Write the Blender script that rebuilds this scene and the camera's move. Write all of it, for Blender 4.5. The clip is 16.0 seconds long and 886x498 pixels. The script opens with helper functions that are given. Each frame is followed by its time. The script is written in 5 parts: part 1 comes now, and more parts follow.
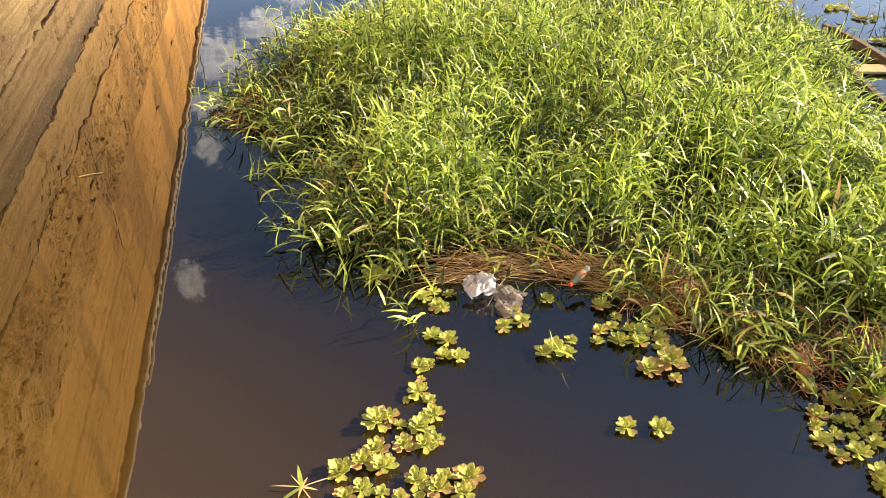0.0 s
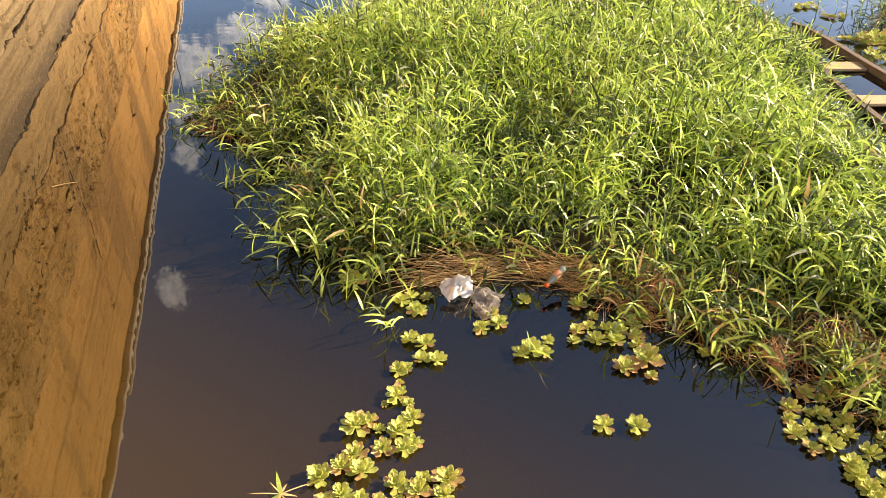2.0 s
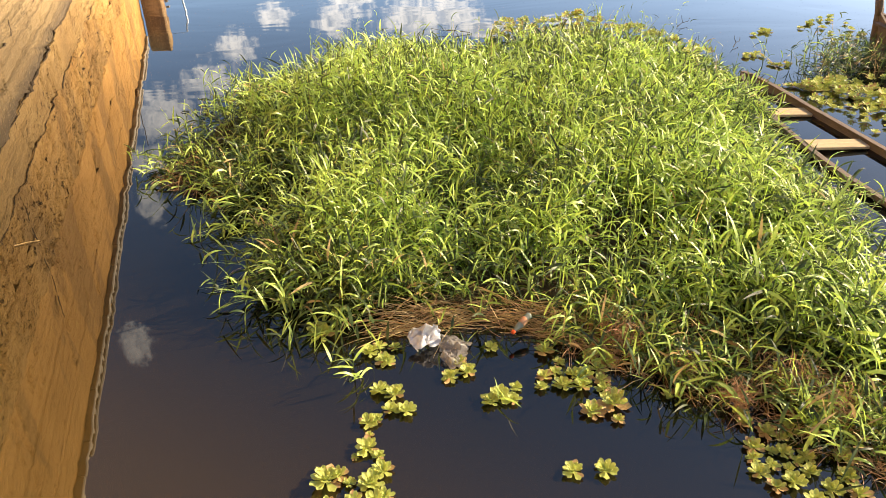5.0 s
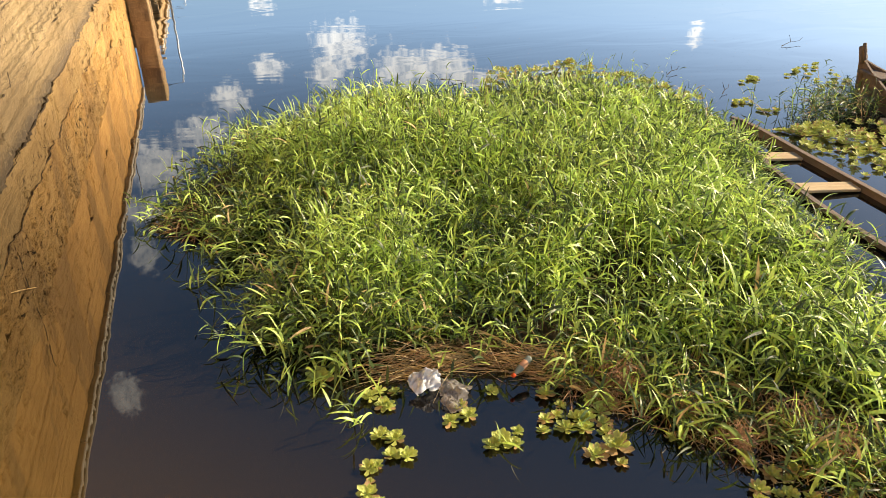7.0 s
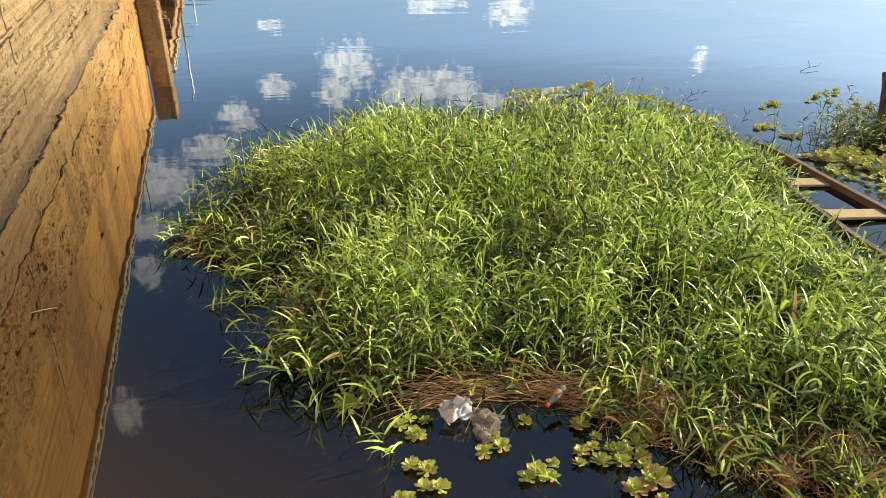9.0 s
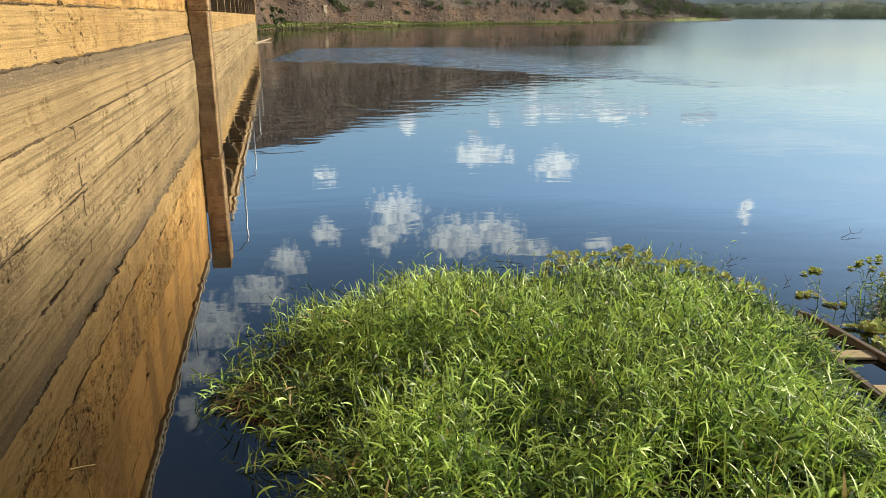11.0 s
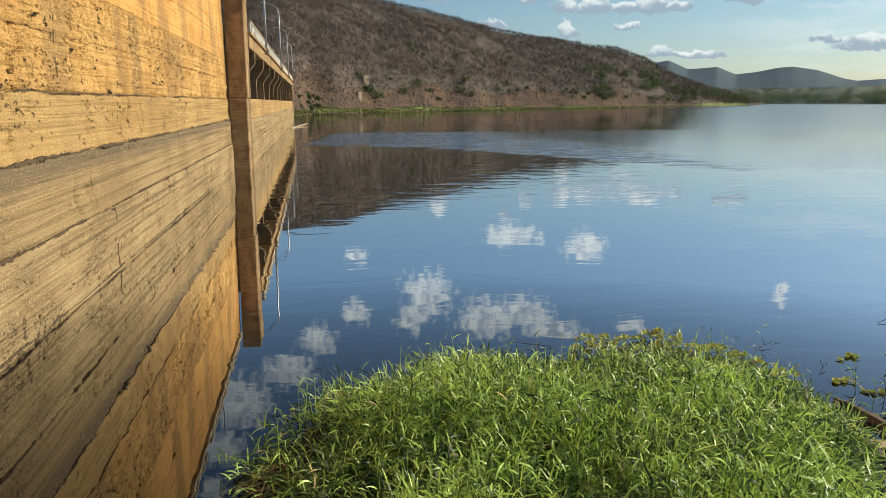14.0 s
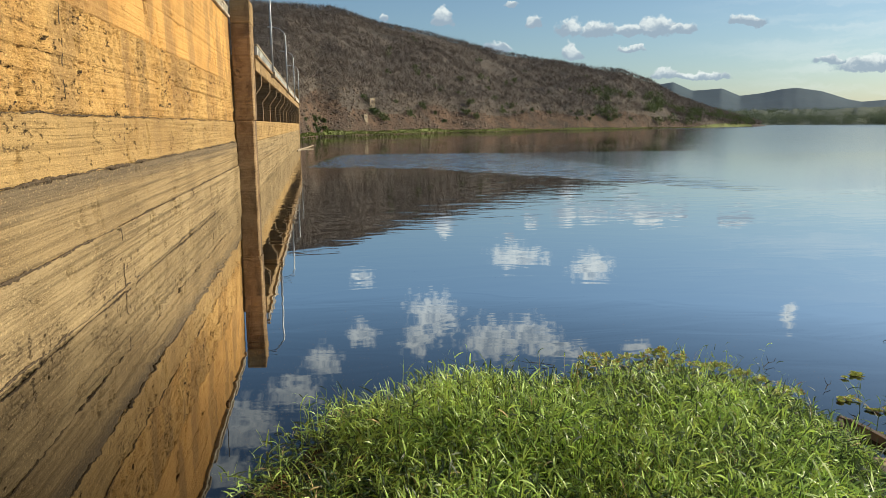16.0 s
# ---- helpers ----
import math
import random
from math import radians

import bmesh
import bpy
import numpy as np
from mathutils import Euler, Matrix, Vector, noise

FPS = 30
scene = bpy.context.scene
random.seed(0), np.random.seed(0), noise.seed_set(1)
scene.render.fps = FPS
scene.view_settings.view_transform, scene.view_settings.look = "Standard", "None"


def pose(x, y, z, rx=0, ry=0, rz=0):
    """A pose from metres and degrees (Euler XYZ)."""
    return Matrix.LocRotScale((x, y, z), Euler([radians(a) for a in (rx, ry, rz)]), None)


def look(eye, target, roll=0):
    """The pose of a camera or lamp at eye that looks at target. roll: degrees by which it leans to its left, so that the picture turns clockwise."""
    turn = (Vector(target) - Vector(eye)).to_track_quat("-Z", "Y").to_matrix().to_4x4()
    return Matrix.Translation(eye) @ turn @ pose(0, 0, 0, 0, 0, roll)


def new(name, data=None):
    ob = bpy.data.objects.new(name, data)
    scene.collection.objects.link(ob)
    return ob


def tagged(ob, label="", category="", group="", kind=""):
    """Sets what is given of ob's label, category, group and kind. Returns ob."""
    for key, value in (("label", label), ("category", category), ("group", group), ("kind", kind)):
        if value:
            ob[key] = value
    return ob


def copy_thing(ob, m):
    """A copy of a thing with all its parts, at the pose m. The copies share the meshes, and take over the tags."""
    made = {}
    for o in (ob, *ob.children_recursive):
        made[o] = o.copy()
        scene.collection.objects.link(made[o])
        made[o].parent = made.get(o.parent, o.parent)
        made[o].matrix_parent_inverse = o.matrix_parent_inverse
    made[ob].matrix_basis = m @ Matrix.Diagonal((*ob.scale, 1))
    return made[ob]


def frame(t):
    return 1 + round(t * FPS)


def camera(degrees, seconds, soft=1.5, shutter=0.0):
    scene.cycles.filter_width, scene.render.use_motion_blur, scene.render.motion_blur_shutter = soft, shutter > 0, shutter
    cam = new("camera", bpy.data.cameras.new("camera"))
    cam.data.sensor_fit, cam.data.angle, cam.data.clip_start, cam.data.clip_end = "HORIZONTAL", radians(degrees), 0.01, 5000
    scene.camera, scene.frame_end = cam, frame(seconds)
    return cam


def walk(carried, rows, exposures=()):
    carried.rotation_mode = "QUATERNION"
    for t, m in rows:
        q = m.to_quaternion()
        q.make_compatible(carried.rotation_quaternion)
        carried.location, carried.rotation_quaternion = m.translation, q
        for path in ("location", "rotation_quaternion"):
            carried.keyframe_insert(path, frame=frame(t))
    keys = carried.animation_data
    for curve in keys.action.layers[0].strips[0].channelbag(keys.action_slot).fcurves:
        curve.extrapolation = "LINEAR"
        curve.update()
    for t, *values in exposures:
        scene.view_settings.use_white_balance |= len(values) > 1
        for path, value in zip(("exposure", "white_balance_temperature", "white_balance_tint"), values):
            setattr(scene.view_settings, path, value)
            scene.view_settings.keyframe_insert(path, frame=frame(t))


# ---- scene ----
cam = camera(61.89, 16.0, soft=0.75)
PATH = [
    (0.0, look((0.094, -0.032, 2.976), (0.8494, 3.8572, -0.0744), -0.56)),
    (0.5, look((0.118, -0.043, 2.986), (0.8867, 3.8489, -0.0575), -0.67)),
    (1.0, look((0.127, -0.046, 2.994), (0.9246, 3.8412, -0.0479), -0.72)),
    (1.5, look((0.131, -0.044, 2.989), (0.9598, 3.8390, -0.0499), -0.76)),
    (2.0, look((0.131, -0.048, 2.988), (1.0012, 3.8261, -0.0509), -0.71)),
    (2.5, look((0.139, -0.051, 2.991), (1.0481, 3.8157, -0.0452), -0.71)),
    (3.0, look((0.146, -0.049, 2.995), (1.0967, 3.8059, -0.0432), -0.63)),
    (3.5, look((0.146, -0.051, 2.985), (1.1412, 3.8065, -0.0360), -0.51)),
    (4.0, look((0.160, -0.062, 2.999), (1.1881, 3.8121, 0.0103), -0.54)),
    (4.5, look((0.151, -0.054, 3.035), (1.2277, 3.8652, 0.1236), -0.42)),
    (5.0, look((0.138, -0.087, 3.049), (1.2581, 3.9066, 0.2571), -0.37)),
    (5.2, look((0.136, -0.086, 3.038), (1.2748, 3.9354, 0.2943), -0.22)),
    (7.5, look((0.053, -0.101, 3.030), (1.2787, 4.0458, 0.5192), -0.41)),
    (8.0, look((-0.040, 0.008, 3.015), (1.1962, 4.1501, 0.5026), -0.27)),
    (8.2, look((-0.067, 0.041, 3.014), (1.1664, 4.1834, 0.5006), -0.27)),
    (10.3, look((-0.006, 0.018, 3.070), (1.1303, 4.5317, 1.2426), 0.47)),
    (10.5, look((-0.006, 0.011, 3.096), (1.1007, 4.5772, 1.3858), 0.22)),
    (11.0, look((-0.001, -0.009, 3.213), (1.0111, 4.6513, 1.7101), -0.01)),
    (11.5, look((0.026, -0.026, 3.224), (0.9692, 4.7055, 1.9104), -0.03)),
    (12.0, look((0.034, -0.045, 3.227), (0.9332, 4.7259, 2.0325), -0.05)),
    (12.5, look((0.030, -0.066, 3.230), (0.9070, 4.7281, 2.1119), -0.12)),
    (13.0, look((0.027, -0.079, 3.232), (0.8908, 4.7295, 2.1675), -0.15)),
    (13.5, look((0.017, -0.083, 3.246), (0.8705, 4.7366, 2.2258), -0.12)),
    (14.0, look((0.007, -0.086, 3.247), (0.8484, 4.7452, 2.2713), -0.18)),
    (14.5, look((0.001, -0.095, 3.243), (0.8275, 4.7481, 2.3151), -0.17)),
    (15.0, look((0.002, -0.104, 3.244), (0.8165, 4.7487, 2.3552), -0.21)),
    (15.5, look((0.003, -0.121, 3.242), (0.8119, 4.7388, 2.3867), -0.27)),
    (16.0, look((0.037, -0.139, 3.220), (0.8455, 4.7242, 2.3865), -0.36)),
]
EXPOSURES = [(0.0, 1.40, 6750, 15), (4.0, 1.40, 6750, 14), (5.2, 1.22, 6650, 12), (7.5, .93, 6450, 9), (8.2, .88, 6400, 8),
             (10.3, 0.5, 5900, 3), (11.0, 0.35, 5850, 2), (13.0, 0.15, 5800, 2), (16.0, 0.05, 5800, 2)]
walk(cam, PATH, EXPOSURES)

# ---- light: late sun from over the lake, clear sky with small clouds ----
SUN_AZ, SUN_EL = 86.0, 27.0          # degrees clockwise from +y, degrees above the horizon
world = bpy.data.worlds.new("sky")
scene.world = world
world.use_nodes = True
wn, wl = world.node_tree.nodes, world.node_tree.links
wn.clear()


def wmath(op, a, b=None, c=None):
    n = wn.new("ShaderNodeMath")
    n.operation = op
    for i, v in enumerate((a, b, c)):
        if v is None:
            continue
        if isinstance(v, (int, float)):
            n.inputs[i].default_value = v
        else:
            wl.new(v, n.inputs[i])
    return n.outputs[0]


sky = wn.new("ShaderNodeTexSky")
sky.sky_type = "NISHITA"
sky.sun_disc = False
sky.sun_elevation, sky.sun_rotation = radians(SUN_EL), radians(SUN_AZ)
sky.altitude, sky.air_density, sky.dust_density, sky.ozone_density = 300, 1.0, 1.1, 1.4
wco = wn.new("ShaderNodeTexCoord")
wsep = wn.new("ShaderNodeSeparateXYZ")
wl.new(wco.outputs["Generated"], wsep.inputs[0])
w_az = wmath("MULTIPLY", wmath("ARCTAN2", wsep.outputs[0], wsep.outputs[1]), 57.2958)
w_el = wmath("MULTIPLY", wmath("ARCSINE", wsep.outputs[2]), 57.2958)
w_pos = wn.new("ShaderNodeCombineXYZ")
wl.new(w_az, w_pos.inputs[0]), wl.new(w_el, w_pos.inputs[1])
# heaped clouds with level bases: azimuth, elevation, half width, half height (degrees)
HEAPS = [(19.0, 6.6, 1.1, 1.15), (20.9, 6.5, 1.5, 1.0), (23.3, 6.45, 2.0, .75), (25.1, 6.5, 1.6, 1.15), (26.7, 6.4, 1.5, .6),
         (31.1, 6.8, 1.5, .6), (23.5, 5.15, 1.2, .4), (19.1, 4.9, .9, 1.0), (9.5, 7.5, .9, 1.1), (5.2, 7.7, .5, .5), (13.6, 5.5, 1.4, .6),
         (16.3, 7.1, .6, .9), (14.6, 8.7, .6, .4), (38.9, 3.55, 2.4, .9), (36.6, 4.0, 1.0, .6), (28.3, 3.15, 2.6, .5), (25.9, 3.3, 1.2, .65)]
# ragged drifting clouds higher up and all round
CLOUDS = [(8.6, 14.8, 2.4, 2.2), (7.3, 16.6, 1.5, 1.6), (13.6, 16.6, 3.2, 2.0), (16.5, 16.2, 2.6, 1.6), (18.6, 17.4, 3.4, 1.0), (20.9, 10.9, 1.9, 1.5),
          (15.4, 10.2, 3.0, 1.0), (3.0, 11.7, 1.3, .6), (3.0, 16.0, 1.6, 1.1), (-.2, 18.0, 1.7, 1.4),
          (35.3, 13.4, .6, 1.3), (-2.5, 20.2, 2.6, 1.6), (-6.5, 22.0, 3.2, 2.4), (-8.8, 28.2, 1.3, 1.6), (-8.0, 25.0, 2.4, 1.4), (-13.0, 37.4, 1.6, 2.0),
          (24.7, 16.7, 1.4, .6), (60, 9, 12, 2.5), (95, 14, 14, 4), (150, 18, 16, 5), (-70, 20, 18, 5), (-130, 16, 20, 5), (48, 5, 5, 1.2)]


def wvec(op, a, b):
    n = wn.new("ShaderNodeVectorMath")
    n.operation = op
    for i, v in enumerate((a, b)):
        if isinstance(v, tuple):
            n.inputs[i].default_value = v
        elif v is not None:
            wl.new(v, n.inputs[i])
    return n


def wnoise(vector, scale, detail, rough=.55):
    n = wn.new("ShaderNodeTexNoise")
    wl.new(vector, n.inputs["Vector"])
    n.inputs["Scale"].default_value, n.inputs["Detail"].default_value, n.inputs["Roughness"].default_value = scale, detail, rough
    return n


def wramp(v, lo, hi, a=0.0, b=1.0):
    n = wn.new("ShaderNodeMapRange")
    n.interpolation_type = "SMOOTHSTEP"
    wl.new(v, n.inputs[0])
    for i, q in enumerate((lo, hi, a, b)):
        n.inputs[i + 1].default_value = q
    return n.outputs[0]


# billows: the outline is pushed about at two scales
w_b1 = wvec("SUBTRACT", wnoise(w_pos.outputs[0], .55, 2).outputs["Color"], (.5, .5, .5)).outputs[0]
w_b2 = wvec("SUBTRACT", wnoise(w_pos.outputs[0], 1.9, 3, .6).outputs["Color"], (.5, .5, .5)).outputs[0]
w_warp = wvec("ADD", w_pos.outputs[0], wvec("ADD", wvec("MULTIPLY", w_b1, (1.6, .8, 0)).outputs[0], wvec("MULTIPLY", w_b2, (.8, .55, 0)).outputs[0]).outputs[0]).outputs[0]
wnz = wnoise(w_pos.outputs[0], 1.5, 6, .62)
heap, heap_h = None, None
for az, el, w, h in HEAPS:
    v = wvec("MULTIPLY", wvec("SUBTRACT", w_warp, (az, el, 0)).outputs[0], (1 / w, 1 / h, 0)).outputs[0]
    sp = wn.new("ShaderNodeSeparateXYZ")
    wl.new(v, sp.inputs[0])
    up = wmath("MAXIMUM", sp.outputs[1], wmath("MULTIPLY", sp.outputs[1], -2.6))
    one = wmath("SUBTRACT", 1.0, wmath("SQRT", wmath("MULTIPLY_ADD", up, up, wmath("MULTIPLY", sp.outputs[0], sp.outputs[0]))))
    if heap is None:
        heap, heap_h = one, sp.outputs[1]
    else:
        sel = wmath("GREATER_THAN", one, heap)
        heap_h = wmath("ADD", wmath("MULTIPLY", sel, sp.outputs[1]), wmath("MULTIPLY", wmath("SUBTRACT", 1.0, sel), heap_h))
        heap = wmath("MAXIMUM", heap, one)
rag = None
for az, el, w, h in CLOUDS:
    v = wvec("MULTIPLY", wvec("SUBTRACT", w_warp, (az, el, 0)).outputs[0], (1 / w, 1 / h, 0)).outputs[0]
    one = wmath("SUBTRACT", 1.0, wvec("LENGTH", v, None).outputs["Value"])
    rag = one if rag is None else wmath("MAXIMUM", rag, one)
grain = wmath("SUBTRACT", wnz.outputs[0], 0.5)
heap = wmath("MULTIPLY_ADD", grain, .9, heap)
dens = wmath("MULTIPLY_ADD", grain, 1.9, wmath("MAXIMUM", rag, -1.0))
# thin streaks of high cloud towards the sun
w_str = wnoise(wvec("MULTIPLY", w_warp, (.10, .9, 0)).outputs[0], 1.0, 4).outputs[0]
streaks = wmath("MULTIPLY", wmath("MULTIPLY", wramp(w_str, .42, .72), wramp(w_az, 24, 40)), wramp(w_el, 14, 5, 0, .42))
wmask = wmath("MAXIMUM", wmath("MAXIMUM", wramp(heap, .0, .30), wramp(dens, .02, .75, 0, .9)), streaks)
wshade = wnoise(w_warp, 1.1, 4)
wtop = wmath("ADD", wmath("MULTIPLY", heap_h, .55), wshade.outputs[0])
wlow = wmath("MULTIPLY", wramp(wtop, .95, .5), wramp(heap, -.12, .1))
wcore = wmath("MAXIMUM", wlow, wmath("MULTIPLY", wramp(wmath("MULTIPLY_ADD", dens, .35, wshade.outputs[0]), .62, 1.0), wramp(dens, .0, .2)))
wcol = wn.new("ShaderNodeMix")
wcol.data_type = "RGBA"
wl.new(wcore, wcol.inputs[0])
wcol.inputs[6].default_value, wcol.inputs[7].default_value = (9.6, 9.2, 8.4, 1), (3.9, 4.35, 4.9, 1)
wmix = wn.new("ShaderNodeMix")
wmix.data_type = "RGBA"
wl.new(wmath("MULTIPLY", wmask, 0.9), wmix.inputs[0])
wl.new(sky.outputs[0], wmix.inputs[6]), wl.new(wcol.outputs[2], wmix.inputs[7])
wbg = wn.new("ShaderNodeBackground")
wbg.inputs[1].default_value = 0.093
wl.new(wmix.outputs[2], wbg.inputs[0])
wl.new(wbg.outputs[0], wn.new("ShaderNodeOutputWorld").inputs[0])

sun = new("sun", bpy.data.lights.new("sun", "SUN"))
sun.data.energy, sun.data.angle, sun.data.color = 5.0, radians(0.6), (1.0, 0.80, 0.54)
_a, _e = radians(SUN_AZ), radians(SUN_EL)
sun.matrix_world = look((60 * math.sin(_a), 60 * math.cos(_a), 60 * math.tan(_e)), (0, 0, 0))


# ---- materials ----
def material(name, c1, c2, scale=2.0, rough=0.8, bump=0.3, fine=30.0, c3=None, stretch=(1, 1, 1), metal=0.0, dist=0.01,
             spec=0.4, trans=0.0, rnd=0.0, lo=0.35, hi=0.65, front=1.0):
    """A surface of two colours in broad patches, a third in fine grain, and relief from the same grain."""
    mt = bpy.data.materials.new(name)
    mt.use_nodes = True
    nt = mt.node_tree
    b = nt.nodes["Principled BSDF"]
    co, mp = nt.nodes.new("ShaderNodeTexCoord"), nt.nodes.new("ShaderNodeMapping")
    mp.inputs["Scale"].default_value = stretch
    nt.links.new(co.outputs["Object"], mp.inputs[0])
    big, small = nt.nodes.new("ShaderNodeTexNoise"), nt.nodes.new("ShaderNodeTexNoise")
    for n, s, d in ((big, scale, 5), (small, fine, 6)):
        n.inputs["Scale"].default_value, n.inputs["Detail"].default_value, n.inputs["Roughness"].default_value = s, d, 0.6
        nt.links.new(mp.outputs[0], n.inputs["Vector"])
    r1 = nt.nodes.new("ShaderNodeMapRange")
    r1.inputs[1].default_value, r1.inputs[2].default_value = lo, hi
    nt.links.new(big.outputs[0], r1.inputs[0])
    m1 = nt.nodes.new("ShaderNodeMix")
    m1.data_type = "RGBA"
    m1.inputs[6].default_value, m1.inputs[7].default_value = (*c1, 1), (*c2, 1)
    nt.links.new(r1.outputs[0], m1.inputs[0])
    col = m1.outputs[2]
    if c3:
        r2 = nt.nodes.new("ShaderNodeMapRange")
        r2.inputs[1].default_value, r2.inputs[2].default_value = 0.52, 0.72
        nt.links.new(small.outputs[0], r2.inputs[0])
        m2 = nt.nodes.new("ShaderNodeMix")
        m2.data_type = "RGBA"
        m2.inputs[7].default_value = (*c3, 1)
        nt.links.new(r2.outputs[0], m2.inputs[0]), nt.links.new(col, m2.inputs[6])
        col = m2.outputs[2]
    if rnd:
        oi, hs = nt.nodes.new("ShaderNodeObjectInfo"), nt.nodes.new("ShaderNodeHueSaturation")
        ge = nt.nodes.new("ShaderNodeNewGeometry")
        ad, fr = nt.nodes.new("ShaderNodeMath"), nt.nodes.new("ShaderNodeMath")
        ad.operation, fr.operation = "ADD", "FRACT"
        nt.links.new(oi.outputs["Random"], ad.inputs[0]), nt.links.new(ge.outputs["Random Per Island"], ad.inputs[1])
        nt.links.new(ad.outputs[0], fr.inputs[0])
        rr = nt.nodes.new("ShaderNodeMapRange")
        rr.inputs[3].default_value, rr.inputs[4].default_value = 1 - rnd, 1 + rnd
        nt.links.new(fr.outputs[0], rr.inputs[0]), nt.links.new(rr.outputs[0], hs.inputs["Value"])
        nt.links.new(col, hs.inputs["Color"])
        col = hs.outputs[0]
    fc = col
    if front != 1.0:
        dk = nt.nodes.new("ShaderNodeHueSaturation")
        dk.inputs["Value"].default_value = front
        nt.links.new(col, dk.inputs["Color"])
        fc = dk.outputs[0]
    nt.links.new(fc, b.inputs["Base Color"])
    b.inputs["Roughness"].default_value, b.inputs["Metallic"].default_value = rough, metal
    b.inputs["Specular IOR Level"].default_value = spec
    if bump:
        bp = nt.nodes.new("ShaderNodeBump")
        bp.inputs["Strength"].default_value, bp.inputs["Distance"].default_value = bump, dist
        nt.links.new(small.outputs[0], bp.inputs["Height"])
        nt.links.new(bp.outputs[0], b.inputs["Normal"])
    if trans:
        tr, mx = nt.nodes.new("ShaderNodeBsdfTranslucent"), nt.nodes.new("ShaderNodeMixShader")
        out = nt.nodes["Material Output"]
        mx.inputs[0].default_value = trans
        nt.links.new(col, tr.inputs[0])
        nt.links.new(b.outputs[0], mx.inputs[1]), nt.links.new(tr.outputs[0], mx.inputs[2])
        nt.links.new(mx.outputs[0], out.inputs[0])
    return mt


def wall_material(name, c1, c2, pit, band, streak, stain=None, patch=.5, pits=1.0, cluster=.52, size=17, soft=.14, hang=(.62, .13)):
    """Weathered concrete: broad patches, level erosion bands, hanging stains, clusters of dark pits, pale flecks."""
    mt = bpy.data.materials.new(name)
    mt.use_nodes = True
    nt = mt.node_tree
    b = nt.nodes["Principled BSDF"]
    co = nt.nodes.new("ShaderNodeTexCoord")

    def noise_of(scale, detail, stretch, rough=.6):
        mp, n = nt.nodes.new("ShaderNodeMapping"), nt.nodes.new("ShaderNodeTexNoise")
        mp.inputs["Scale"].default_value = stretch
        nt.links.new(co.outputs["Object"], mp.inputs[0]), nt.links.new(mp.outputs[0], n.inputs["Vector"])
        n.inputs["Scale"].default_value, n.inputs["Detail"].default_value, n.inputs["Roughness"].default_value = scale, detail, rough
        return n.outputs[0]

    def ramp(v, lo, hi, a=0.0, b2=1.0):
        r = nt.nodes.new("ShaderNodeMapRange")
        r.interpolation_type = "SMOOTHSTEP"
        r.inputs[1].default_value, r.inputs[2].default_value, r.inputs[3].default_value, r.inputs[4].default_value = lo, hi, a, b2
        nt.links.new(v, r.inputs[0])
        return r.outputs[0]

    def mul(x, y, op="MULTIPLY"):
        m = nt.nodes.new("ShaderNodeMath")
        m.operation = op
        for i, q in enumerate((x, y)):
            if isinstance(q, float):
                m.inputs[i].default_value = q
            else:
                nt.links.new(q, m.inputs[i])
        return m.outputs[0]

    def mix(f, x, col):
        m = nt.nodes.new("ShaderNodeMix")
        m.data_type = "RGBA"
        nt.links.new(f, m.inputs[0])
        if isinstance(x, tuple):
            m.inputs[6].default_value = (*x, 1)
        else:
            nt.links.new(x, m.inputs[6])
        m.inputs[7].default_value = (*col, 1)
        return m.outputs[2]

    bands = noise_of(1.0, 6, (1, .10, 9), .55)
    fine = noise_of(26, 5, (1, .8, 1.2), .65)
    hole = noise_of(size, 7, (1, .7, 1.3), .72)
    clus = noise_of(.75, 3, (1, .9, 1.3))
    col = mix(ramp(noise_of(patch, 5, (1, .8, 1)), .38, .66), c1, c2)
    if band:
        col = mix(mul(ramp(bands, .46, .66), band), col, tuple(c * .52 for c in c2))
    if streak:
        col = mix(mul(ramp(noise_of(1.0, 5, (1, *hang)), .50, .50 + soft), streak), col, tuple(.42 * c + .035 for c in c2))
    if stain:
        sep = nt.nodes.new("ShaderNodeSeparateXYZ")
        nt.links.new(co.outputs["Object"], sep.inputs[0])
        wob = mul(mul(bands, .5), sep.outputs[2], "ADD")
        col = mix(mul(ramp(wob, stain[0], stain[1]), .8), col, stain[2])
    spots = mul(ramp(clus, cluster, cluster + .14), ramp(hole, .555, .61))
    if pits >= .9:
        caves = mul(ramp(noise_of(.9, 4, (1, .4, 1.7)), .50, .57), ramp(noise_of(6.5, 5, (1, .8, 1.5), .6), .585, .615))
        spots = mul(spots, caves, "MAXIMUM")
    spots = mul(spots, pits)
    # pit colour carries rust dirt and also the shade of the holes' depth
    col = mix(spots, col, pit)
    grain = noise_of(60, 3, (1, 1, 1), .7)
    col = mix(mul(ramp(grain, .54, .64), .6), col, tuple(c * .36 for c in c2))
    col = mix(mul(ramp(fine, .56, .66), .8), col, tuple(min(c * 1.45, .85) for c in c1))
    col = mix(mul(ramp(fine, .44, .32), .7), col, tuple(c * .5 for c in c2))
    nt.links.new(col, b.inputs["Base Color"])
    b.inputs["Roughness"].default_value, b.inputs["Specular IOR Level"].default_value = .92, .25
    h = mul(mul(fine, .35), mul(spots, -1.6), "ADD")
    h = mul(h, mul(bands, .9 if band else .2), "ADD")
    bp = nt.nodes.new("ShaderNodeBump")
    bp.inputs["Strength"].default_value, bp.inputs["Distance"].default_value = 1.0, .11
    nt.links.new(h, bp.inputs["Height"]), nt.links.new(bp.outputs[0], b.inputs["Normal"])
    return mt


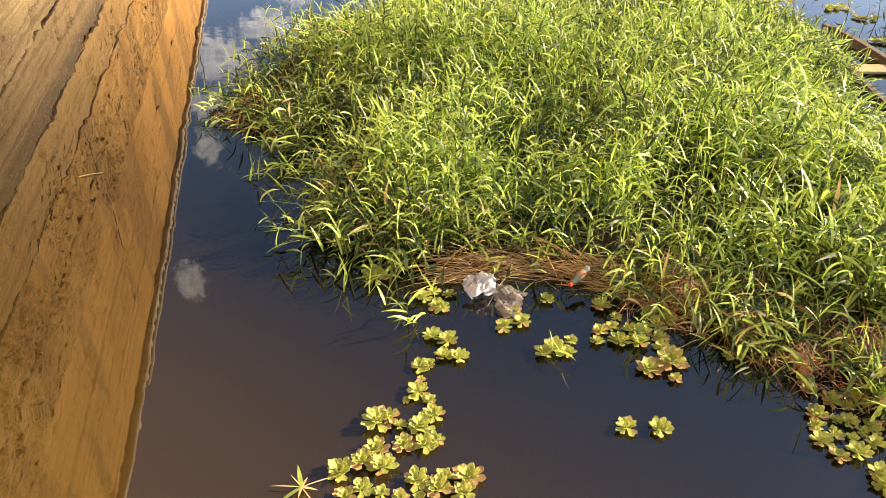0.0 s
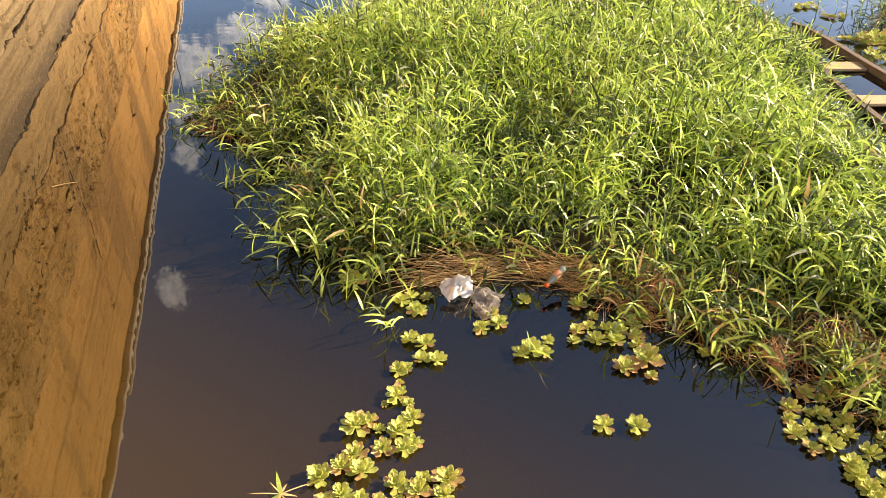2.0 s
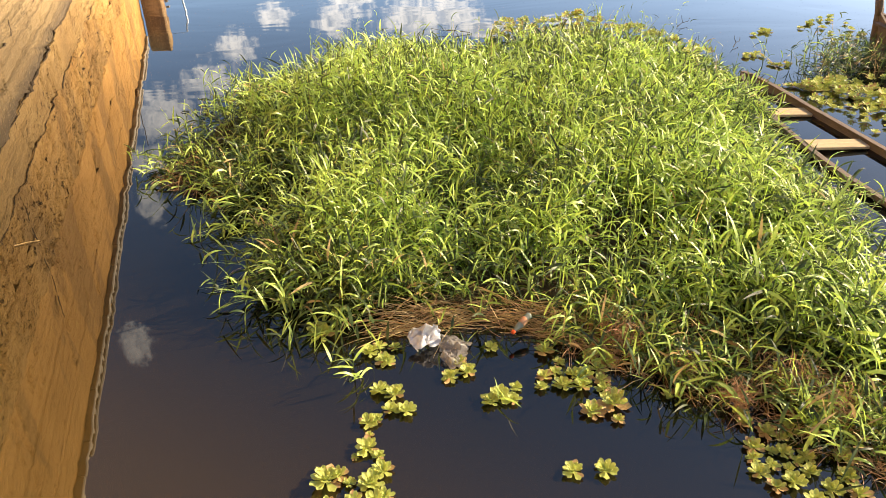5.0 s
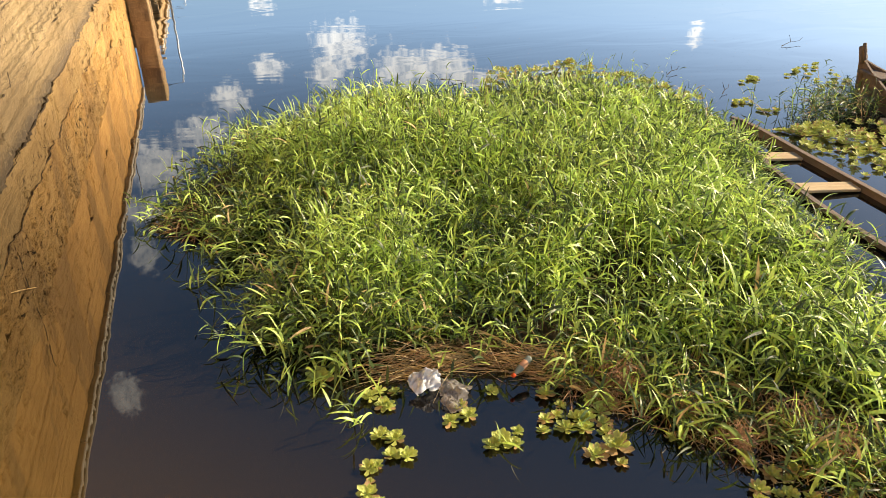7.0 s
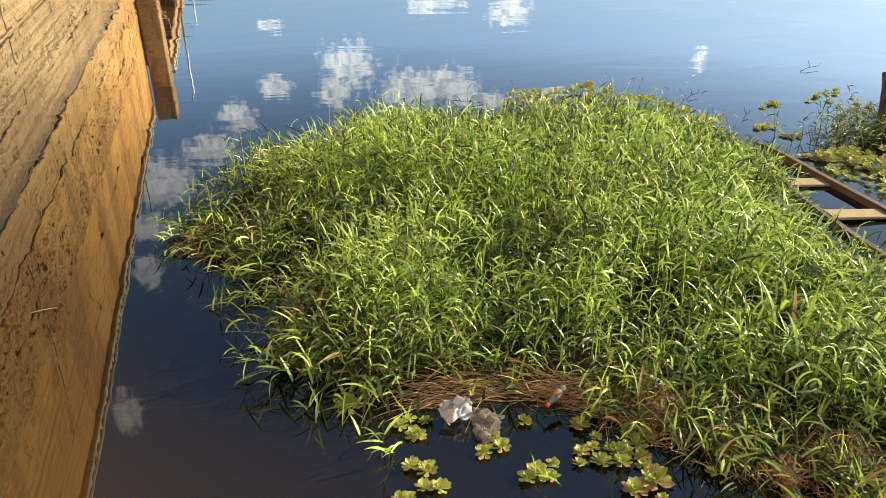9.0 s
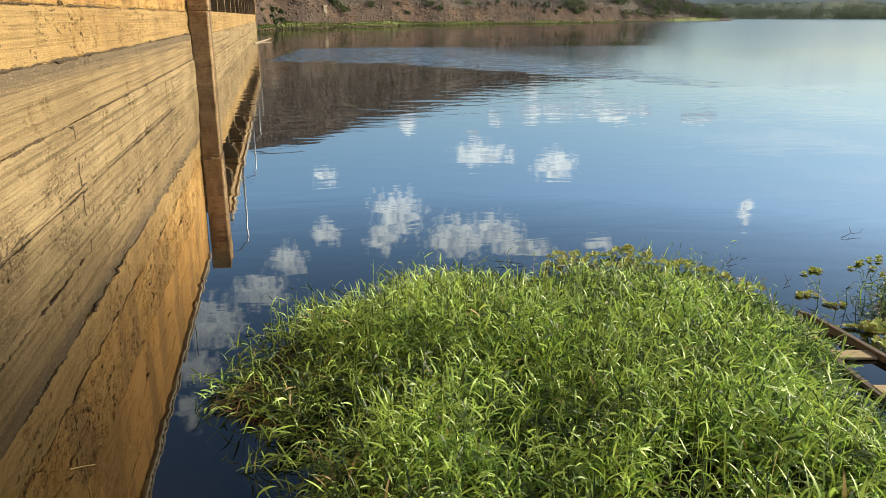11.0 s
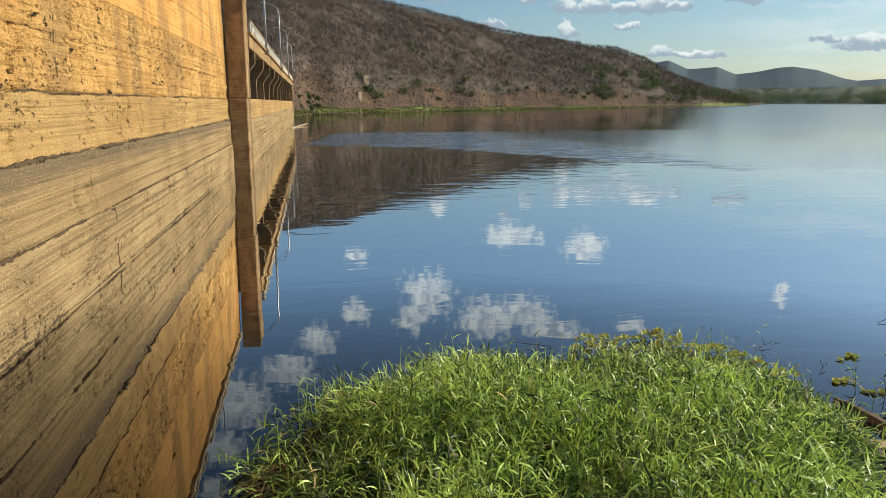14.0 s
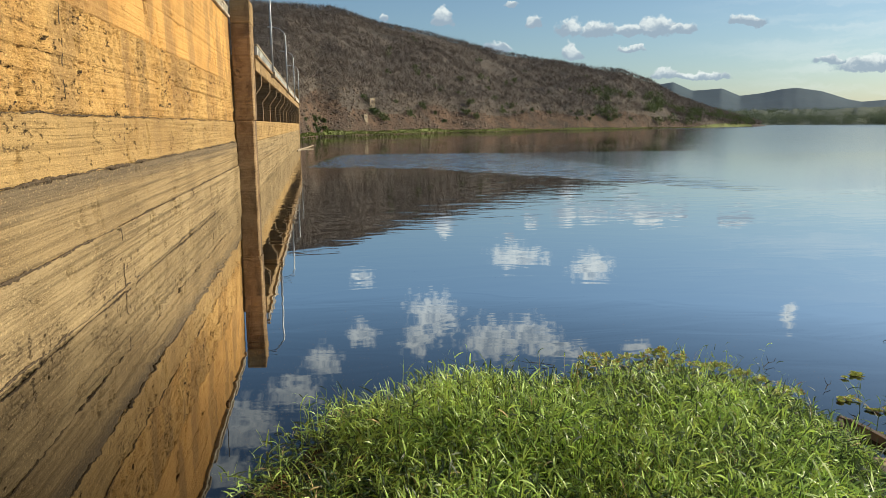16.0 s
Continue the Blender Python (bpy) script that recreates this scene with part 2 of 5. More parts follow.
M_LOW = wall_material("weathered_tan_concrete", (0.425, 0.313, 0.163), (0.32, 0.23, 0.117), (0.10, 0.067, 0.035), .85, 0, pits=.9, cluster=.55)
M_LOW2 = wall_material("stained_tan_concrete", (0.385, 0.275, 0.138), (0.29, 0.205, 0.102), (0.115, 0.082, 0.0492), .72, 0, stain=(2.10, 2.6, (0.139, 0.107, 0.0738)), pits=.7, cluster=.60)
M_MID = wall_material("ochre_banded_concrete", (0.50, 0.332, 0.134), (0.40, 0.252, 0.097), (0.107, 0.0697, 0.0369), .35, .2, pits=.9, cluster=.55, size=13)
M_UP = wall_material("ochre_pitted_concrete", (0.63, 0.39, 0.138), (0.49, 0.275, 0.085), (0.030, 0.020, 0.012), .2, .5, pits=1.0, cluster=.49, size=15, soft=.10, hang=(.9, .12))
M_TOPW = wall_material("rust_streaked_concrete", (0.74, 0.415, 0.13), (0.58, 0.315, 0.095), (0.10, 0.075, 0.04), .05, .55, pits=.4, cluster=.57, soft=.05, hang=(.45, .14))
M_PIER = wall_material("brown_pier_concrete", (0.47, 0.315, 0.16), (0.24, 0.15, 0.076), (0.045, 0.035, 0.026), .3, .8, patch=1.1, pits=.8, cluster=.48, size=7)
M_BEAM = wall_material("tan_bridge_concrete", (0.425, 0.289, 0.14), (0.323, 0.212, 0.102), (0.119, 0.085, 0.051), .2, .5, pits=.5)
# bridge concrete again, darkened: shade on the supports' side faces put into the colour
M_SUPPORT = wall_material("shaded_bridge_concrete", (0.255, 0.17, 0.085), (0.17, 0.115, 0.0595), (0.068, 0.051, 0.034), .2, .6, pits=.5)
M_DIRT = material("dark_ledge_dirt", (.055, .038, .024), (.11, .075, .042), 9, .95, .8, 50, (.22, .16, .09), dist=.03)
M_PALE = material("pale_concrete", (0.442, 0.365, 0.255), (0.34, 0.272, 0.178), .8, .85, .4, 20, (0.255, 0.204, 0.136), dist=.01)
M_WHITE = material("white_painted_concrete", (0.663, 0.646, 0.595), (0.527, 0.501, 0.442), 1.2, .7, .2, 40)
M_STEEL = material("galvanised_steel", (.42, .43, .44), (.33, .34, .35), 4, .45, .05, 60, metal=.7)
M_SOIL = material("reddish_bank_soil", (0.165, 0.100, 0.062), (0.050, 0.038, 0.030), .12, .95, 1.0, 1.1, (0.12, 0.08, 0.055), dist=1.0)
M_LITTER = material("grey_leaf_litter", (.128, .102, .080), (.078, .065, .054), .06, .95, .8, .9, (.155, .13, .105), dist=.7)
M_GREEN = material("shore_grass", (0.17, 0.212, 0.0467), (0.145, 0.162, 0.0467), .12, .9, .4, 3, (0.255, 0.23, 0.0935), dist=.1)


def water_material():
    mt = bpy.data.materials.new("lake_water")
    mt.use_nodes = True
    nt = mt.node_tree
    b = nt.nodes["Principled BSDF"]
    b.inputs["Roughness"].default_value = 1.0
    b.inputs["Specular IOR Level"].default_value = 0.0
    co = nt.nodes.new("ShaderNodeTexCoord")
    murk = nt.nodes.new("ShaderNodeTexNoise")
    murk.inputs["Scale"].default_value, murk.inputs["Detail"].default_value = 0.25, 3
    nt.links.new(co.outputs["Object"], murk.inputs["Vector"])
    mx = nt.nodes.new("ShaderNodeMix")
    mx.data_type = "RGBA"
    mx.inputs[6].default_value, mx.inputs[7].default_value = (.003, .0027, .0025, 1), (.005, .0042, .0033, 1)
    nt.links.new(murk.outputs[0], mx.inputs[0])
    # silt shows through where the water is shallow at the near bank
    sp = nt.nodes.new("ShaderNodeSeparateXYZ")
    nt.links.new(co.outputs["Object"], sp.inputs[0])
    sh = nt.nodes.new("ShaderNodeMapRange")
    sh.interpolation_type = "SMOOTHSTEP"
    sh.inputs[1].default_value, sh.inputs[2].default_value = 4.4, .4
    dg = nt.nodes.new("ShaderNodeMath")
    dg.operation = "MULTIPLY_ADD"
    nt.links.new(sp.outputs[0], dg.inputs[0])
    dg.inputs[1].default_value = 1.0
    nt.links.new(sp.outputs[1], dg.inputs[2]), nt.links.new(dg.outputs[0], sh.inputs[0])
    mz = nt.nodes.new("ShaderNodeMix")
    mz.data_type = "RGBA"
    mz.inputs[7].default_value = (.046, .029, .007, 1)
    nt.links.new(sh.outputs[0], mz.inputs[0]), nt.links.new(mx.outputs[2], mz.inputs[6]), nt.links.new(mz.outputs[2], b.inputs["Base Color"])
    # low swell, fine ripples, and wind ripples farther out
    wave, mp = nt.nodes.new("ShaderNodeTexNoise"), nt.nodes.new("ShaderNodeMapping")
    mp.inputs["Scale"].default_value = (.55, 1.25, 1)
    mp.inputs["Rotation"].default_value = (0, 0, .35)
    wave.inputs["Distortion"].default_value = 1.2
    nt.links.new(co.outputs["Object"], mp.inputs[0]), nt.links.new(mp.outputs[0], wave.inputs["Vector"])
    wave.inputs["Scale"].default_value, wave.inputs["Detail"].default_value, wave.inputs["Roughness"].default_value = 0.9, 2.2, .4
    gust = nt.nodes.new("ShaderNodeTexNoise")
    mg = nt.nodes.new("ShaderNodeMapping")
    mg.inputs["Scale"].default_value = (.35, 1, 1)
    nt.links.new(co.outputs["Object"], mg.inputs[0]), nt.links.new(mg.outputs[0], gust.inputs["Vector"])
    gust.inputs["Scale"].default_value, gust.inputs["Detail"].default_value = 0.028, 2
    sep = nt.nodes.new("ShaderNodeSeparateXYZ")
    nt.links.new(co.outputs["Object"], sep.inputs[0])
    far = nt.nodes.new("ShaderNodeMapRange")
    far.inputs[1].default_value, far.inputs[2].default_value = 6, 70
    far.inputs[3].default_value, far.inputs[4].default_value = .15, .45
    nt.links.new(sep.outputs[1], far.inputs[0])
    gr = nt.nodes.new("ShaderNodeMapRange")
    gr.inputs[1].default_value, gr.inputs[2].default_value, gr.inputs[3].default_value, gr.inputs[4].default_value = .48, .62, .35, 1.3
    nt.links.new(gust.outputs[0], gr.inputs[0])
    mu = nt.nodes.new("ShaderNodeMath")
    mu.operation = "MULTIPLY"
    nt.links.new(far.outputs[0], mu.inputs[0]), nt.links.new(gr.outputs[0], mu.inputs[1])
    # a breeze roughens a crescent of the lake beside the spillway
    def calc(op, a, b, c=None):
        n = nt.nodes.new("ShaderNodeMath")
        n.operation = op
        for i, q in enumerate((a, b, c)):
            if isinstance(q, (int, float)):
                n.inputs[i].default_value = q
            elif q is not None:
                nt.links.new(q, n.inputs[i])
        return n.outputs[0]

    def step(v, lo, hi):
        n = nt.nodes.new("ShaderNodeMapRange")
        n.interpolation_type = "SMOOTHSTEP"
        n.inputs[1].default_value, n.inputs[2].default_value = lo, hi
        nt.links.new(v, n.inputs[0])
        return n.outputs[0]

    px = sep.outputs[0]
    edge = nt.nodes.new("ShaderNodeTexNoise")
    nt.links.new(co.outputs["Object"], edge.inputs["Vector"])
    edge.inputs["Scale"].default_value, edge.inputs["Detail"].default_value = .35, 4
    py = calc("MULTIPLY_ADD", calc("SUBTRACT", edge.outputs[0], .5), 7.0, sep.outputs[1])
    low = step(calc("SUBTRACT", py, calc("MAXIMUM", calc("MULTIPLY_ADD", calc("MULTIPLY", px, px), -.065, 57.5), 32.0)), -1.5, 2.0)
    high = step(calc("SUBTRACT", 82.0, py), -1.5, 2.5)
    left = step(calc("SUBTRACT", px, calc("MULTIPLY_ADD", py, .15, -9.6)), -.6, .8)
    breeze = calc("MULTIPLY", calc("MULTIPLY", low, high), left)
    strip = calc("MULTIPLY", breeze, step(px, 25, 9))
    # finely ruffled open water beyond, and along the far shore
    slant = calc("DIVIDE", px, calc("MAXIMUM", py, 1.0))
    ruffle = calc("MAXIMUM", calc("MULTIPLY", step(slant, .42, .62), step(py, 38, 80)), calc("MULTIPLY", step(py, 290, 400), step(slant, .25, .4)))
    fuzz = calc("MAXIMUM", calc("MULTIPLY_ADD", ruffle, .13, .012), calc("MULTIPLY_ADD", breeze, .10, .012))
    out_far = nt.nodes.new("ShaderNodeMapRange")
    out_far.inputs[1].default_value, out_far.inputs[2].default_value, out_far.inputs[3].default_value, out_far.inputs[4].default_value = 200, 420, 0, .8
    nt.links.new(sep.outputs[1], out_far.inputs[0])
    ml = nt.nodes.new("ShaderNodeMath")
    ml.operation = "ADD"
    nt.links.new(mu.outputs[0], ml.inputs[0]), nt.links.new(out_far.outputs[0], ml.inputs[1])
    calmed = calc("MULTIPLY", ml.outputs[0], calc("MULTIPLY_ADD", calc("MAXIMUM", ruffle, breeze), -.75, 1.0))
    ad = nt.nodes.new("ShaderNodeMath")
    ad.operation = "MULTIPLY_ADD"
    nt.links.new(strip, ad.inputs[0])
    ad.inputs[1].default_value = 4.2
    nt.links.new(calmed, ad.inputs[2])
    mu = ad
    bp = nt.nodes.new("ShaderNodeBump")
    bp.inputs["Distance"].default_value = 0.045
    nt.links.new(mu.outputs[0], bp.inputs["Strength"]), nt.links.new(wave.outputs[0], bp.inputs["Height"])
    # gloss that grows towards grazing sight
    lw, pw, sc = nt.nodes.new("ShaderNodeLayerWeight"), nt.nodes.new("ShaderNodeMath"), nt.nodes.new("ShaderNodeMath")
    lw.inputs[0].default_value = 0.5
    nt.links.new(bp.outputs[0], lw.inputs["Normal"])
    pw.operation, sc.operation = "POWER", "MULTIPLY_ADD"
    nt.links.new(lw.outputs["Facing"], pw.inputs[0])
    pw.inputs[1].default_value = 8.0
    nt.links.new(pw.outputs[0], sc.inputs[0])
    sc.use_clamp = True
    sc.inputs[1].default_value = 6.6
    nt.links.new(calc("MULTIPLY_ADD", calc("MULTIPLY", lw.outputs["Facing"], lw.outputs["Facing"]), .12, .088), sc.inputs[2])
    gl, mg2 = nt.nodes.new("ShaderNodeBsdfGlossy"), nt.nodes.new("ShaderNodeMixShader")
    nt.links.new(fuzz, gl.inputs["Roughness"])
    nt.links.new(bp.outputs[0], gl.inputs["Normal"])
    nt.links.new(sc.outputs[0], mg2.inputs[0]), nt.links.new(b.outputs[0], mg2.inputs[1]), nt.links.new(gl.outputs[0], mg2.inputs[2])
    nt.links.new(mg2.outputs[0], nt.nodes["Material Output"].inputs[0])
    return mt


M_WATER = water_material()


# ---- builders ----
def lattice(h):
    h = (h ^ (h >> 13)) * 1274126177 & 0xFFFFFFFF
    return ((h ^ (h >> 16)) & 0xFFFF) / 65535.0


def vnoise(x, y, seed=0):
    """Smooth value noise of two arrays, 0 to 1."""
    x, y = np.asarray(x, float), np.asarray(y, float)
    xi, yi = np.floor(x).astype(np.int64), np.floor(y).astype(np.int64)
    fx, fy = x - xi, y - yi
    fx, fy = fx * fx * (3 - 2 * fx), fy * fy * (3 - 2 * fy)

    def at(i, j):
        return lattice((i * 374761393 + j * 668265263 + seed * 974711 + 99991) & 0xFFFFFFFF)
    return (at(xi, yi) * (1 - fx) + at(xi + 1, yi) * fx) * (1 - fy) + (at(xi, yi + 1) * (1 - fx) + at(xi + 1, yi + 1) * fx) * fy


def fbm(x, y, seed=0, octaves=4):
    return sum(vnoise(x * 2 ** k, y * 2 ** k, seed + k) * .5 ** k for k in range(octaves)) / (2 - .5 ** (octaves - 1))


def link(name, verts, faces, mt, parent=None, label="", smooth=False):
    me = bpy.data.meshes.new(name)
    me.from_pydata([tuple(v) for v in verts], [], faces)
    me.materials.append(mt)
    if smooth:
        me.polygons.foreach_set("use_smooth", [True] * len(me.polygons))
    ob = new(name, me)
    if parent:
        ob.parent = parent
    if label:
        tagged(ob, label)
    return ob


def grid_faces(nu, nv, base=0):
    return [(base + i * nv + j, base + (i + 1) * nv + j, base + (i + 1) * nv + j + 1, base + i * nv + j + 1)
            for i in range(nu - 1) for j in range(nv - 1)]


class Shape:
    """Collects boxes, tubes and strips into one mesh."""

    def __init__(self):
        self.v, self.f = [], []

    def add(self, verts, faces):
        n = len(self.v)
        self.v += [tuple(p) for p in verts]
        self.f += [tuple(i + n for i in f) for f in faces]
        return self

    def box(self, x0, x1, y0, y1, z0, z1, bevel=0.0):
        bm = bmesh.new()
        bmesh.ops.create_cube(bm, size=1)
        for v in bm.verts:
            v.co = Vector(((x0 + x1) / 2 + v.co.x * (x1 - x0), (y0 + y1) / 2 + v.co.y * (y1 - y0), (z0 + z1) / 2 + v.co.z * (z1 - z0)))
        if bevel:
            bmesh.ops.bevel(bm, geom=bm.edges[:], offset=bevel, segments=1, affect="EDGES")
        bm.verts.index_update()
        self.add([v.co for v in bm.verts], [[v.index for v in f.verts] for f in bm.faces])
        bm.free()
        return self

    def tube(self, pts, radii, n=6):
        pts = [Vector(p) for p in pts]
        if not hasattr(radii, "__len__"):
            radii = [radii] * len(pts)
        verts, faces = [], []
        for i, p in enumerate(pts):
            d = (pts[min(i + 1, len(pts) - 1)] - pts[max(i - 1, 0)]).normalized()
            u = d.orthogonal().normalized() if abs(d.z) > .95 else d.cross(Vector((0, 0, 1))).normalized()
            w = d.cross(u)
            verts += [p + (u * math.cos(a) + w * math.sin(a)) * radii[i] for a in (2 * math.pi * k / n for k in range(n))]
        for i in range(len(pts) - 1):
            faces += [(i * n + k, i * n + (k + 1) % n, (i + 1) * n + (k + 1) % n, (i + 1) * n + k) for k in range(n)]
        faces += [tuple(range(n))[::-1], tuple(range((len(pts) - 1) * n, len(pts) * n))]
        return self.add(verts, faces)

    def prism(self, profile, y0, y1):
        """A profile in x, z drawn out along y."""
        n = len(profile)
        self.add([(x, y0, z) for x, z in profile] + [(x, y1, z) for x, z in profile],
                 [(i, (i + 1) % n, n + (i + 1) % n, n + i) for i in range(n)] + [tuple(range(n))[::-1], tuple(range(n, 2 * n))])
        return self

    def done(self, name, mt, parent=None, label="", smooth=False):
        return link(name, self.v, self.f, mt, parent, label, smooth)


def empty(name, loc=(0, 0, 0)):
    ob = new(name)
    ob.location = loc
    return ob


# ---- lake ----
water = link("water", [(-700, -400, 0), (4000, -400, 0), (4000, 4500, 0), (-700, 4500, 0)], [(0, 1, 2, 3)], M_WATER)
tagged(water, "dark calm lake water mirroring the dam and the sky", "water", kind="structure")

# ---- dam wall ----
dam = empty("wall_dam", (-4, 12, 0))
tagged(dam, "tall ochre concrete dam wall with eroded ledges and cracks", "wall", kind="structure")


def lift(z0, z1, x0, mt, seed, rough, ledge=0.0, y0=-14.0, y1=38.2, step=0.05):
    """One pour of the wall: front face with pits, crumbled joints and cracks, and solid behind."""
    ny, nz = int((y1 - y0) / step) + 1, max(int((z1 - z0) / step), 4) + 8
    zs = np.concatenate([np.linspace(z0, z1 - .16, nz - 7), z1 - np.array([.13, .10, .075, .05, .03, .015, 0])])
    ys = np.concatenate([np.arange(y0, 3.5, .12), np.arange(3.5, 24, .042), np.arange(24, y1, .09), [y1]])
    ny = len(ys)
    yy, zz = np.meshgrid(ys, zs, indexing="ij")
    d = (fbm(yy * .5, zz * .9, seed) - .5) * .07 * rough
    d += (fbm(yy * 3.1, zz * 4.5, seed + 11) - .5) * (.05 + .06 * (rough > .8)) * rough
    d += (vnoise(yy * .35, zz * 9.0, seed + 5) - .5) * .025
    pit = np.clip(fbm(yy * 1.3, zz * .9, seed + 21) - .56, 0, 1) * np.clip(fbm(yy * 7, zz * 3.5, seed + 31) - .53, 0, 1)
    d -= pit * 4.0 * rough
    flake = np.clip((fbm(yy * .55 + 7, zz * .8, seed + 23) - .5) * 8, 0, 1) * np.clip((fbm(yy * 4.5, zz * 3.6, seed + 33) - .53) * 14, 0, 1)
    d -= flake * .045 * rough * (rough > .8)
    # honeycombed clusters in the upper pours
    comb = np.clip((fbm(yy * .8 + 3, zz * .7, seed + 25) - .5) * 7, 0, 1) * np.clip((fbm(yy * 6, zz * 5, seed + 35) - .55) * 20, 0, 1)
    d -= comb * .085 * (rough > .8)
    edge_t = z1 - zz - .05 * fbm(yy * 1.5, yy * 0, seed + 41)
    edge_b = zz - z0
    d -= (1.0 if z0 < 3 else .22) * np.clip((.07 - edge_t) / .05, 0, 1) * (.008 + .10 * vnoise(yy * 5, zz * 6, seed + 51) * np.clip(fbm(yy * .8, zz * 0, seed + 53) * 3 - 1.2, 0, 1))
    d -= np.clip(.03 - edge_b, 0, 1) * 1.0
    # a sloping ledge at the foot of the pour
    d += ledge * np.clip(1 - (zz - z0) / .22, 0, 1) ** 2
    verts = np.stack([x0 + d, yy, zz], -1).reshape(-1, 3)
    ob_v = [tuple(v) for v in verts - np.array([-4, 12, 0])]
    faces = grid_faces(ny, nz)
    n = len(ob_v)
    ob_v += [(x0 - .9 + 4, y - 12, z) for y in (y0, y1) for z in (z0, z1)]
    a, b, c, e = 0, nz - 1, (ny - 1) * nz, ny * nz - 1
    faces += [tuple(range(0, nz)) + (n + 1, n), tuple(range(c, c + nz))[::-1] + (n + 2, n + 3),
              tuple(range(b, e + 1, nz))[::-1] + (n + 1, n + 3)[::1], (n, n + 1, n + 3, n + 2)]
    return link("concrete_lift", ob_v, faces, mt, dam, smooth=True)


lift(-1.2, 1.27, -3.86, M_LOW, 3, .55, ledge=.0)
lift(1.27, 2.42, -3.93, M_LOW2, 4, .55, ledge=.05)
lift(2.42, 3.42, -3.99, M_MID, 5, .7, ledge=.05)
for _k, (_z0, _z1) in enumerate(((3.42, 4.35), (4.35, 5.25), (5.25, 6.3), (6.3, 7.35), (7.35, 8.32))):
    lift(_z0, _z1, -4.02 - .012 * _k, M_UP if _k < 2 else M_TOPW, 6 + _k, 1.0 if _k < 2 else .75, ledge=.01)


def dirt_line(z, x, size, seed, y0=-6.0, y1=38.0):
    """Crumbled dirt that lies along a ledge, uneven and broken."""
    ys = np.concatenate([np.arange(y0, 4, .1), np.arange(4, 22, .035), np.arange(22, y1, .08)])
    n = 6
    r = size * np.clip(2.2 * fbm(ys * 1.3, ys * 0, seed, 3) - .35, .25, 2) * (.25 + 1.3 * vnoise(ys * 26, ys * 0, seed + 4))
    zc = z + .035 * (fbm(ys * 1.1, ys * 0, seed + 9) - .5) * 2 + .02 * (vnoise(ys * 9, ys * 0, seed + 12) - .5)
    ang = np.arange(n) * 2 * math.pi / n
    vx = x + r[:, None] * np.cos(ang)[None] * .8
    vz = zc[:, None] + r[:, None] * np.sin(ang)[None]
    v = np.stack([vx + 4, np.broadcast_to(ys[:, None], vx.shape) - 12, vz], -1).reshape(-1, 3)
    m = len(ys)
    f = [(i * n + k, i * n + (k + 1) % n, (i + 1) * n + (k + 1) % n, (i + 1) * n + k) for i in range(m - 1) for k in range(n)]
    link("ledge_dirt", v, f, M_DIRT, dam, "dark crumbled dirt along a ledge")


dirt_line(1.275, -3.882, .021, 201)
dirt_line(2.43, -3.952, .028, 211)
dirt_line(3.42, -4.008, .018, 221)
dirt_line(.05, -3.86, .018, 251)


def crack(y, z0, z1, x, wid, seed):
    """A jagged open crack."""
    zs = np.linspace(z0, z1, int((z1 - z0) / .035) + 2)
    yc = y + .10 * (fbm(zs * 1.3, zs * 0, seed, 5) - .5) * 2 + .05 * (vnoise(zs * 13, zs * 0, seed + 7) - .5)
    w = wid * np.clip(3.2 * vnoise(zs * 9, zs * 0, seed + 3) * fbm(zs * 1.7, zs * 0, seed + 5) - .25, .12, 2.2)
    v = [q for yy, zz, ww in zip(yc, zs, w) for q in ((x + 4.004, yy - ww - 12, zz), (x + 4.016, yy - 12, zz), (x + 4.004, yy + ww - 12, zz))]
    f = [t for i in range(len(zs) - 1) if w[i] > .3 * wid for t in ((3 * i, 3 * i + 1, 3 * i + 4, 3 * i + 3), (3 * i + 1, 3 * i + 2, 3 * i + 5, 3 * i + 4))]
    link("crack", v, f, M_DIRT, dam, "dark jagged crack in the concrete")


crack(15.1, .08, 1.26, -3.848, .030, 301)
crack(13.0, 3.45, 6.2, -4.01, .02, 311)
crack(27.5, .1, 1.2, -3.848, .024, 331)
# weathered parapet: kerb, balusters and rail, broken towards the near end
_rc = random.Random(12)
M_PARAPET = material("bleached_parapet_concrete", (.60, .54, .43), (.44, .37, .27), 1.6, .85, .5, 24, (.30, .24, .17), rnd=.15, dist=.012)
_kerb = Shape().box(-.16, .16, -.5, .5, 0, .11, .02).done("parapet_kerb", M_PARAPET, dam)
_bal = Shape().box(-.07, .07, -.075, .075, 0, .36, .02).done("baluster", M_PARAPET, dam)
_rail = Shape().box(-.11, .11, -.5, .5, 0, .10, .025).done("parapet_rail", M_PARAPET, dam)


def along_dam(ob, first, y, z, length=1.0, lean=0.0):
    o = ob if first else new(ob.name.split(".")[0], ob.data)
    o.parent = dam
    o.matrix_basis = pose(-.10 + _rc.uniform(-.012, .012), y, z, lean, 0, _rc.uniform(-.8, .8)) @ Matrix.Diagonal((1, length, 1, 1))


_y, _first = -14.0, True
while _y < 25.2:
    _l = _rc.uniform(.9, 1.5)
    along_dam(_kerb, _first, _y + _l / 2, 8.31 + _rc.uniform(-.015, .02), _l - _rc.choice((.0, .01, .03)))
    whole = _rc.random() < (.95 if _y > 2 else .55)
    for _k in range(3):
        if _first or whole or _rc.random() < .5:
            along_dam(_bal, _first and _k == 0, _y + _l * (_k + .5) / 3, 8.41, 1.0, _rc.uniform(-3, 3))
    if _first or whole:
        along_dam(_rail, _first, _y + _l / 2, 8.755 + _rc.uniform(-.01, .015), _l + .01)
    _y, _first = _y + _l, False


